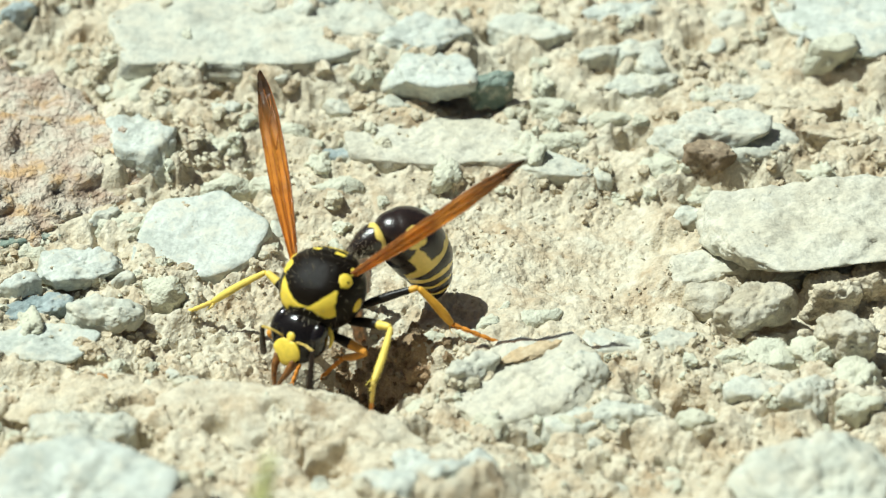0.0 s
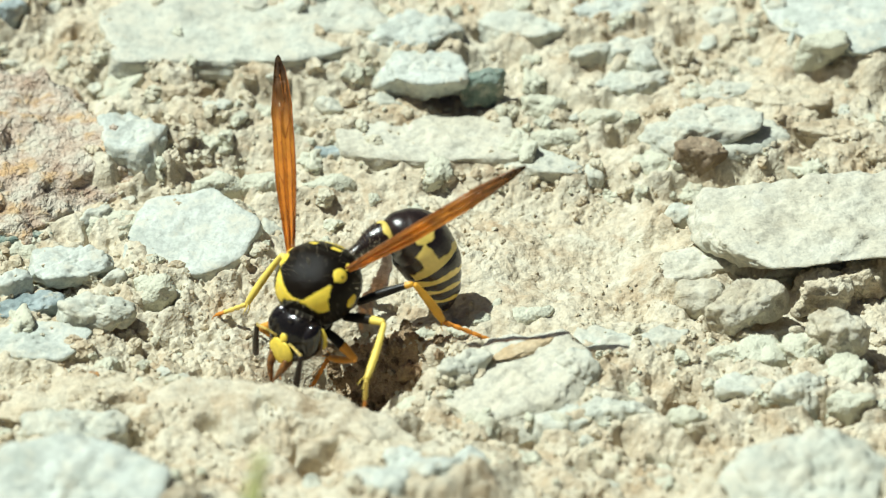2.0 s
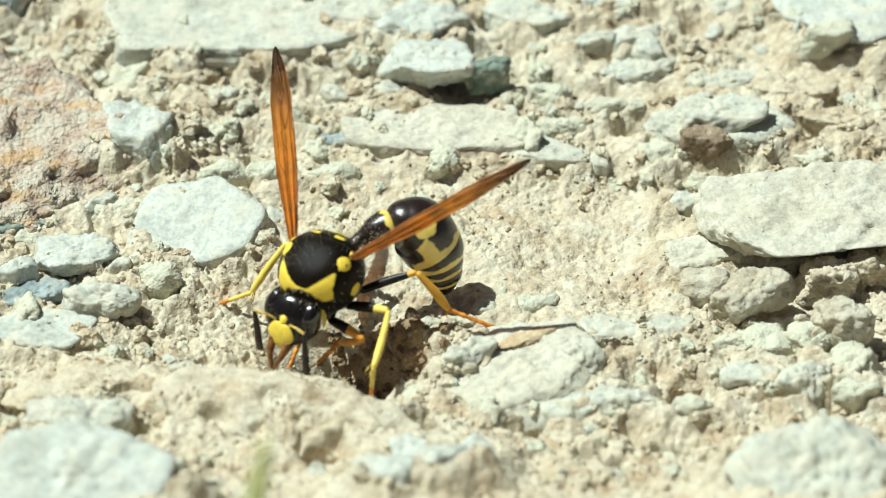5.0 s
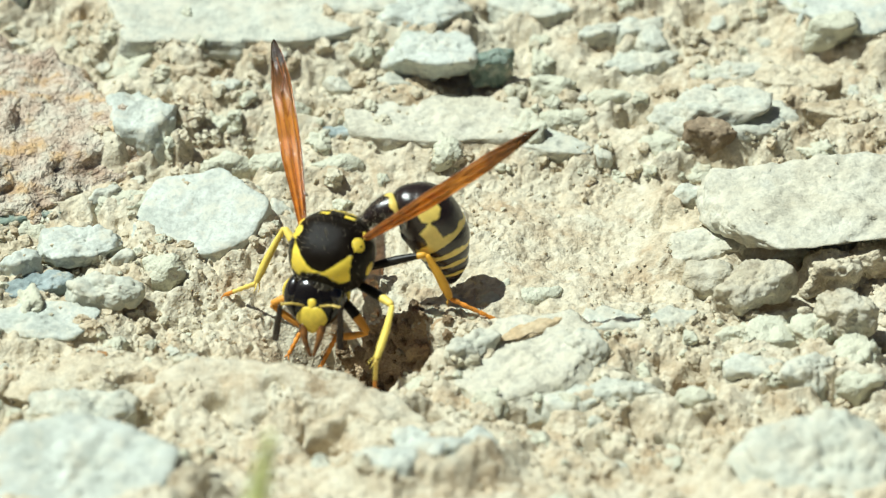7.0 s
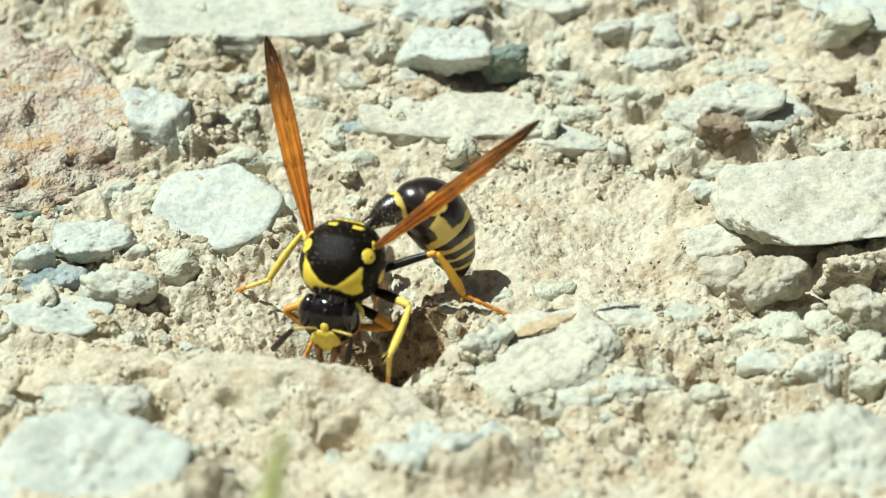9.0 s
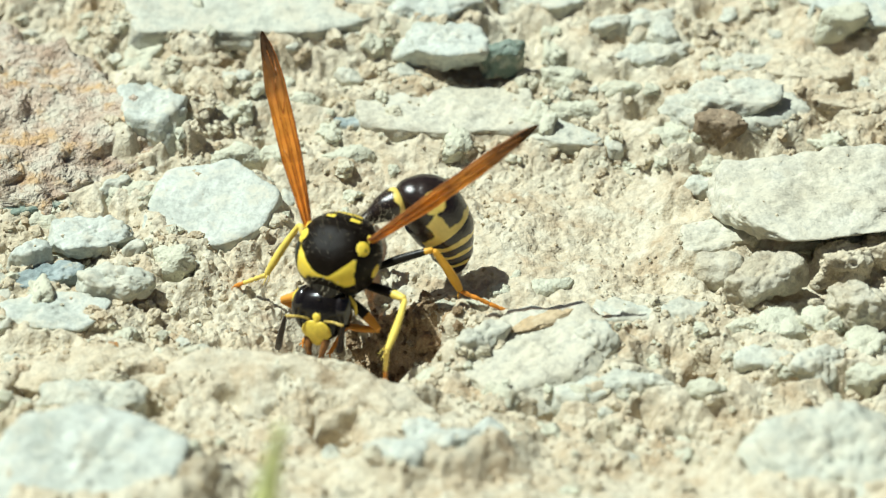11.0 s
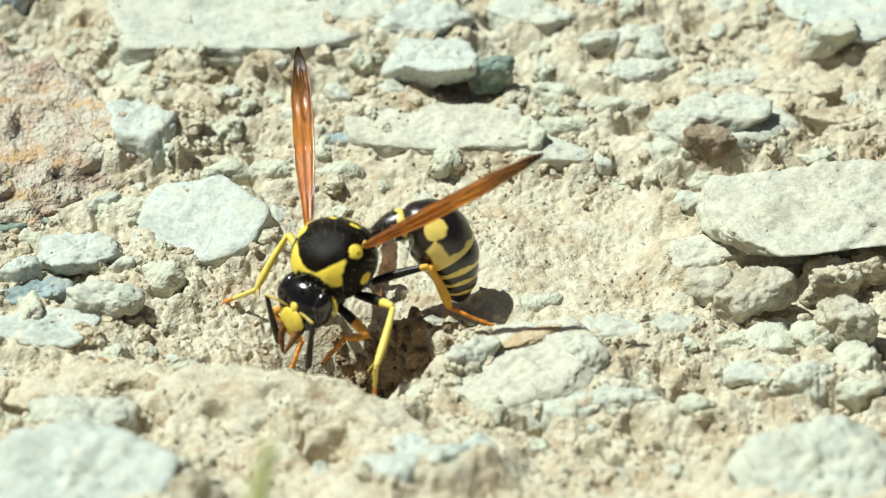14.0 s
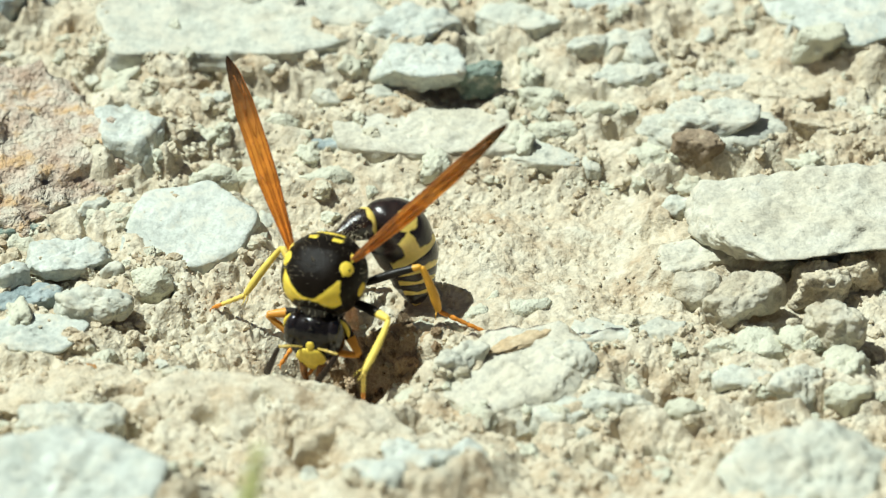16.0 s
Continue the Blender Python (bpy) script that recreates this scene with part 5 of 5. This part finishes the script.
# seconds, place and turn of the head
HEAD = [
    (0, -7.37, -10.10, 2.21, -6.21, -24.97, -119.54),
    (0.5, -7.52, -9.65, 2.62, 0.18, -1.82, -107.52),
    (1, -7.36, -9.65, 3.17, -10.15, 2.63, -123.95),
    (1.5, -7.59, -9.69, 3.18, -9.52, -21.21, -140.14),
    (2, -7.12, -10.12, 2.18, -8.00, -13.40, -129.91),
    (2.5, -7.23, -9.99, 2.14, -4.96, -20.81, -126.03),
    (3, -7.86, -9.62, 2.76, -15.00, 10.39, -127.00),
    (3.5, -7.96, -9.72, 2.65, -12.00, 4.00, -130.00),
    (4, -7.91, -9.91, 2.36, -5.03, -19.94, -132.22),
    (4.6, -7.49, -9.82, 2.54, -4.18, -15.46, -126.00),
    (5.2, -7.47, -9.98, 2.32, -3.33, -18.98, -121.00),
] + [
    (5.8, -6.83, -9.76, 2.71, -2.49, -10.10, -114.00),
    (6.5, -6.63, -9.80, 2.67, -1.64, -10.01, -104.88),
    (7, -6.54, -9.65, 2.70, 2.79, -22.08, -99.48),
    (7.5, -6.34, -9.72, 2.59, 0.75, -19.08, -103.81),
    (8, -6.45, -9.90, 2.25, 0.00, -4.00, -104.03),
    (8.5, -5.87, -10.05, 1.88, -0.87, 9.12, -97.05),
    (9, -6.50, -10.12, 1.59, 2.88, -3.00, -104.23),
    (9.6, -6.63, -10.15, 1.55, 2.45, -6.00, -105.00),
    (10.2, -6.36, -9.95, 1.91, 2.01, -9.00, -104.00),
] + [
    (10.8, -6.71, -10.11, 1.65, 1.57, -13.00, -107.00),
    (11.5, -6.61, -10.01, 1.84, 1.13, -18.33, -109.06),
    (12, -6.50, -9.97, 2.11, -1.63, -10.06, -112.32),
    (12.5, -6.73, -10.06, 1.94, -0.74, -21.73, -109.77),
    (13, -6.84, -9.70, 2.69, -7.07, -7.83, -132.52),
    (13.5, -6.81, -9.49, 3.28, -5.45, -9.33, -127.19),
    (14, -7.05, -9.61, 2.94, -5.81, -14.21, -127.43),
    (14.5, -6.80, -10.01, 1.93, -0.89, -8.38, -109.81),
    (15, -6.00, -10.30, 1.62, -2.00, 17.00, -107.11),
    (15.5, -5.78, -10.02, 1.53, 1.23, 0.00, -104.25),
    (16, -5.98, -10.12, 1.51, 1.48, -2.00, -104.14),
]
# seconds, place and turn of the abdomen
TAIL = [
    (0, -4.95, -6.43, 4.40, 7.83, 4.60, -156.01),
    (0.5, -5.32, -6.05, 4.97, 9.74, 3.79, -155.22),
    (1, -4.73, -6.16, 4.53, 11.58, 1.12, -163.30),
    (1.5, -4.61, -6.10, 4.59, 15.62, 0.57, -170.02),
    (2, -4.13, -6.41, 4.45, 20.74, -0.41, -158.55),
    (2.5, -4.28, -6.38, 4.60, 20.48, 0.32, -158.93),
    (3, -4.31, -6.30, 4.66, 18.84, 1.64, -159.75),
    (3.5, -4.14, -6.46, 4.47, 20.85, 2.72, -163.98),
    (4, -4.37, -6.36, 4.58, 11.63, 2.64, -155.49),
    (4.6, -4.30, -6.29, 4.65, 13.14, 4.97, -156.51),
    (5.2, -4.33, -6.42, 4.32, 10.65, 1.29, -163.53),
] + [
    (5.8, -4.20, -6.23, 4.61, 14.36, 6.92, -161.26),
    (6.5, -4.19, -6.27, 4.46, 13.67, 5.95, -165.58),
    (7, -4.28, -6.05, 4.82, 14.21, 1.93, -167.17),
    (7.5, -4.41, -6.04, 4.84, 15.89, 2.24, -167.08),
    (8, -4.52, -6.37, 4.56, 16.00, 0.94, -163.81),
    (8.5, -4.68, -6.32, 4.64, 13.19, 5.62, -152.39),
    (9, -4.60, -6.39, 4.69, 18.44, 2.10, -157.64),
    (9.6, -4.60, -6.41, 4.62, 16.49, 1.24, -159.69),
    (10.2, -4.50, -6.22, 4.96, 18.55, 6.39, -155.74),
] + [
    (10.8, -4.56, -6.35, 4.68, 14.41, 2.23, -161.09),
    (11.5, -4.50, -6.25, 4.84, 14.67, 4.68, -159.84),
    (12, -4.39, -6.21, 4.76, 16.23, 6.49, -158.60),
    (12.5, -4.56, -6.38, 4.58, 12.33, 7.49, -160.23),
    (13, -4.41, -6.14, 4.76, 13.18, 3.81, -162.06),
    (13.5, -4.00, -6.12, 4.62, 13.51, 1.92, -173.01),
    (14, -3.85, -6.27, 4.58, 13.57, 2.54, -173.81),
    (14.5, -4.23, -6.52, 4.51, 14.71, 6.75, -167.08),
    (15, -4.75, -6.69, 4.34, 22.33, 4.86, -136.19),
    (15.5, -4.99, -6.31, 4.96, 19.21, -1.95, -160.51),
    (16, -4.92, -6.31, 4.93, 23.59, -9.51, -154.77),
]
# seconds, way from wing root to tip
FAR_TIP = [
    (0, -1.90, 9.44, 5.32),
    (0.5, -2.41, 9.30, 5.35),
    (1, -1.35, 9.97, 4.45),
    (1.5, -0.89, 10.15, 4.15),
    (2, -0.71, 9.05, 6.21),
    (2.5, -1.25, 8.89, 6.35),
    (3, -0.96, 8.96, 6.31),
    (3.5, -0.39, 9.19, 6.03),
    (4, -0.53, 8.77, 6.62),
    (4.6, -0.45, 9.13, 6.23),
    (5.2, -1.17, 9.09, 5.65),
] + [
    (5.8, -0.66, 9.67, 5.37),
    (6.5, -1.02, 9.81, 4.88),
    (7, -1.62, 9.73, 4.86),
    (7.5, -1.85, 9.72, 4.81),
    (8, -1.94, 9.06, 5.93),
    (8.5, -2.90, 8.38, 6.51),
    (9, -2.41, 8.10, 7.04),
    (9.6, -2.56, 8.17, 6.79),
    (10.2, -1.91, 8.65, 6.73),
] + [
    (10.8, -2.51, 8.50, 6.36),
    (11.5, -2.22, 8.80, 6.22),
    (12, -1.98, 8.72, 6.41),
    (12.5, -2.28, 8.85, 6.12),
    (13, -1.83, 9.47, 5.29),
    (13.5, -1.08, 10.15, 4.10),
    (14, -0.67, 10.12, 4.25),
    (14.5, -2.09, 9.28, 5.53),
    (15, -3.28, 7.21, 7.63),
    (15.5, -3.22, 8.43, 6.29),
    (16, -3.42, 8.11, 6.59),
]
NEAR_TIP = [
    (0, 8.93, 1.72, 6.19),
    (0.5, 8.60, 2.38, 6.43),
    (1, 9.20, 0.92, 5.96),
    (1.5, 9.48, 1.49, 5.38),
    (2, 9.28, 1.36, 5.74),
    (2.5, 9.04, 1.48, 6.09),
    (3, 9.04, 1.24, 6.14),
    (3.5, 9.37, 2.13, 5.36),
    (4, 9.26, 1.55, 5.73),
    (4.6, 9.01, 1.39, 5.95),
    (5.2, 9.55, 0.84, 5.78),
] + [
    (5.8, 8.86, 0.91, 6.23),
    (6.5, 9.04, 0.54, 6.24),
    (7, 9.07, 1.55, 6.02),
    (7.5, 8.84, 1.07, 6.46),
    (8, 8.83, 1.88, 6.28),
    (8.5, 8.26, 1.42, 7.12),
    (9, 8.62, 2.93, 6.18),
    (9.6, 8.82, 2.49, 6.20),
    (10.2, 8.21, 2.46, 6.62),
] + [
    (10.8, 8.85, 1.80, 6.42),
    (11.5, 8.61, 1.58, 6.66),
    (12, 8.71, 1.94, 6.43),
    (12.5, 8.72, 2.09, 6.37),
    (13, 8.86, 1.21, 6.41),
    (13.5, 9.13, 0.33, 6.13),
    (14, 9.33, 0.37, 5.82),
    (14.5, 8.89, 2.01, 6.16),
    (15, 8.13, 2.80, 6.86),
    (15.5, 7.83, 1.31, 7.61),
    (16, 8.03, 2.27, 7.17),
]

# seconds, way from the elbow of the antenna to its tip
FAR_FEELER = [
    (0, 0.00, 1.04, -2.71),
    (0.5, -0.15, 0.86, -2.76),
    (1, -0.06, 0.29, -2.88),
    (1.5, 0.00, 0.06, -2.90),
    (2, -0.15, 0.86, -2.76),
    (2.5, 0.00, 0.69, -2.82),
    (3, 0.24, 0.05, -2.89),
    (3.5, 0.30, 0.04, -2.88),
    (4, 0.45, 0.02, -2.86),
    (5.2, 0.18, 0.28, -2.88),
    (6.5, -0.09, 0.49, -2.86),
    (7, -0.36, 0.47, -2.84),
    (7.5, -0.36, 0.85, -2.75),
    (8, -0.90, 1.50, -2.31),
    (8.5, -1.35, 1.47, -2.10),
    (9, -1.20, 1.12, -2.39),
    (10.2, -0.78, 0.87, -2.65),
    (11.5, -0.36, 0.47, -2.84),
    (12, -0.36, 0.67, -2.80),
    (12.5, -0.15, 0.86, -2.76),
    (13, -0.06, 0.06, -2.90),
    (13.5, 0.30, -0.50, -2.84),
    (14, 0.60, -0.58, -2.78),
    (14.5, -0.09, 0.49, -2.86),
    (15, -1.35, 2.11, -1.46),
    (15.5, -1.05, 1.32, -2.36),
    (16, -0.75, 0.94, -2.64),
]
NEAR_FEELER = [
    (0, -0.24, -0.69, -2.81),
    (0.5, -0.54, -0.26, -2.84),
    (1, -0.24, -0.49, -2.85),
    (1.5, 0.00, -0.19, -2.89),
    (2, -0.39, 0.26, -2.86),
    (2.5, 0.00, 0.29, -2.89),
    (3, 0.00, 0.29, -2.89),
    (3.5, 0.06, 0.29, -2.88),
    (4, 0.15, 0.06, -2.90),
    (5.2, 0.09, 0.06, -2.90),
    (6.5, 0.06, 0.06, -2.90),
    (7, -0.09, 0.06, -2.90),
    (7.5, 0.06, 0.69, -2.82),
    (8, 0.06, 0.87, -2.77),
    (8.5, -1.35, 0.34, -2.55),
    (9, -0.30, 1.02, -2.70),
    (10.2, -0.30, 1.02, -2.70),
    (11.5, -0.30, 1.02, -2.70),
    (12, -0.75, 0.59, -2.74),
    (12.5, -0.15, 0.06, -2.90),
    (13, 0.00, 0.06, -2.90),
    (13.5, 0.00, -0.81, -2.78),
    (14, -0.30, -0.21, -2.88),
    (14.5, 0.30, 0.67, -2.81),
    (15, 1.35, 1.72, -1.91),
    (15.5, -1.20, 0.79, -2.52),
    (16, -1.35, 0.34, -2.55),
]


def scrape(x, y, z, reach, speed, shift):
    """A front foot that scrapes to and fro in the hollow."""
    return lambda t: ((x + reach * 0.5 * math.sin(speed * t + shift), y + reach * math.sin(speed * t + shift + 0.8), z + reach * 0.5 * math.cos(speed * t + shift)), 50)


def step_at(a, b, when, slope):
    """A foot that stands at a, steps at the time when, and stands at b."""
    def place(t):
        f = min(max((t - when) / 0.2, 0), 1)
        p = Vector(a).lerp(Vector(b), f)
        p.z += 0.8 * math.sin(f * math.pi)
        return p, slope
    return place


KICK = [  # seconds, where the toe of the near middle leg stands: it slips outward once and is set back
    (0, -3.66, -13.24, 0.00),
    (0.8, -3.60, -13.24, 0.00),
    (0.9, -1.90, -12.95, 0.25),
    (1.0, -2.30, -12.90, 0.20),
    (1.1, -0.95, -13.15, 0.25),
    (1.2, -4.20, -13.35, 0.15),
    (1.35, -3.70, -13.24, 0.00),
    (4.0, -3.51, -13.24, 0.00),
    (16, -3.51, -13.24, 0.00),
]
TOES = {  # leg, side: where its toe stands, and how steep the foot is
    ("front", 1): scrape(-6.20, -9.90, -0.95, 0.35, 5.0, 0.0),
    ("front", -1): scrape(-7.90, -9.80, -1.00, 0.35, 5.0, 2.2),
    ("middle", 1): lambda t: (eased(KICK, t), 103),
    ("middle", -1): step_at((-13.67, -5.68, 0.10), (-11.37, -5.79, 0.00), 1.55, 36),
    ("hind", 1): step_at((2.92, -8.26, 0.30), (2.81, -8.26, 0.30), 5.0, 24),
    ("hind", -1): lambda t: ((-5.72, -1.76, 0.20), 25),
}


def eased(rows, t):
    """The values of a table at t seconds, on a smooth curve through its rows."""
    times = [r[0] for r in rows]
    i = min(max(sum(1 for a in times if a <= t) - 1, 0), len(rows) - 2)
    h = times[i + 1] - times[i]
    f = min(max((t - times[i]) / h, 0), 1)
    p = [np.array(r[1:], float) for r in rows]

    def slope(k):
        if k == 0 or k == len(rows) - 1:
            return np.zeros(len(p[0]))
        return (p[k + 1] - p[k - 1]) / (times[k + 1] - times[k - 1])

    a, b, ma, mb = p[i], p[i + 1], slope(i) * h, slope(i + 1) * h
    return (2 * f ** 3 - 3 * f ** 2 + 1) * a + (f ** 3 - 2 * f ** 2 + f) * ma + (3 * f ** 2 - 2 * f ** 3) * b + (f ** 3 - f ** 2) * mb


def along(a, b, up):
    """The pose at a whose x axis points to b, z as near to up as can be (millimetres)."""
    x = (b - a).normalized()
    y = up.cross(x).normalized()
    z = x.cross(y)
    m = Matrix((x, y, z)).transposed().to_4x4()
    m.translation = a * MM
    return m


def bent_leg(hip, toe, sizes, slope, pole):
    """Poses of femur, tibia and tarsus from the hip to a toe on the ground."""
    a, b, c = sizes
    inward = Vector((hip.x - toe.x, hip.y - toe.y, 0)).normalized()
    ankle = toe + (inward * math.cos(radians(slope)) + Vector((0, 0, 1)) * math.sin(radians(slope))) * c
    way = ankle - hip
    d = min(way.length, (a + b) * 0.995)
    way.normalize()
    ankle = hip + way * d if d > (a + b) * 0.99 else ankle
    pole = (pole - way * pole.dot(way)).normalized()
    s = (a * a - b * b + d * d) / (2 * d)
    knee = hip + way * s + pole * math.sqrt(max(a * a - s * s, 0))
    return along(hip, knee, pole), along(knee, ankle, pole), along(ankle, toe, Vector((0, 0, 1)))


WING_FACE = {-1: Vector((0.35, -0.72, 0.6)), 1: Vector((0.25, -0.7, 0.5))}  # the way each wing's flat side looks


def motions():
    times = [i / 10 for i in range(161)]
    rows = {ob: [] for ob in (wasp, head, abdomen, wing_far, wing_near, *ANTENNAE.values())}
    legs = {ob: [] for leg in LEGS for ob in leg[2:]}
    for t in times:
        body = spot_pose(*eased(BODY, t))
        back = body.inverted()
        rows[wasp].append((t, body))
        face = spot_pose(*eased(HEAD, t))
        rows[head].append((t, back @ face))
        for side, table in ((-1, FAR_FEELER), (1, NEAR_FEELER)):
            elbow = (face @ (Vector((ELBOW[0], side * ELBOW[1], ELBOW[2])) * MM)) / MM
            rows[ANTENNAE[side]].append((t, face.inverted() @ along(elbow, elbow + Vector(eased(table, t)), -FORWARD)))
        rows[abdomen].append((t, back @ spot_pose(*eased(TAIL, t))))
        for wing, table, side in ((wing_far, FAR_TIP, -1), (wing_near, NEAR_TIP, 1)):
            root = (body @ (Vector((-0.35, side * 1.62, 1.12)) * MM)) / MM
            rows[wing].append((t, back @ along(root, root + Vector(eased(table, t)), WING_FACE[side])))
        for kind, side, *bones in LEGS:
            x, y, z = HIPS[kind]
            hip = (body @ (Vector((x, y * side, z)) * MM)) / MM
            toe, slope = TOES[kind, side](t)
            out, ahead, up = KNEES[kind, side]
            pole = body.to_3x3() @ Vector((ahead, out * side, 0)) + Vector((0, 0, up))
            for bone, m in zip(bones, bent_leg(hip, Vector(toe), LEG_SIZES[kind], slope, pole)):
                legs[bone].append((t, back @ m))
    for ob, keyed in (*rows.items(), *legs.items()):
        walk(ob, keyed)


motions()
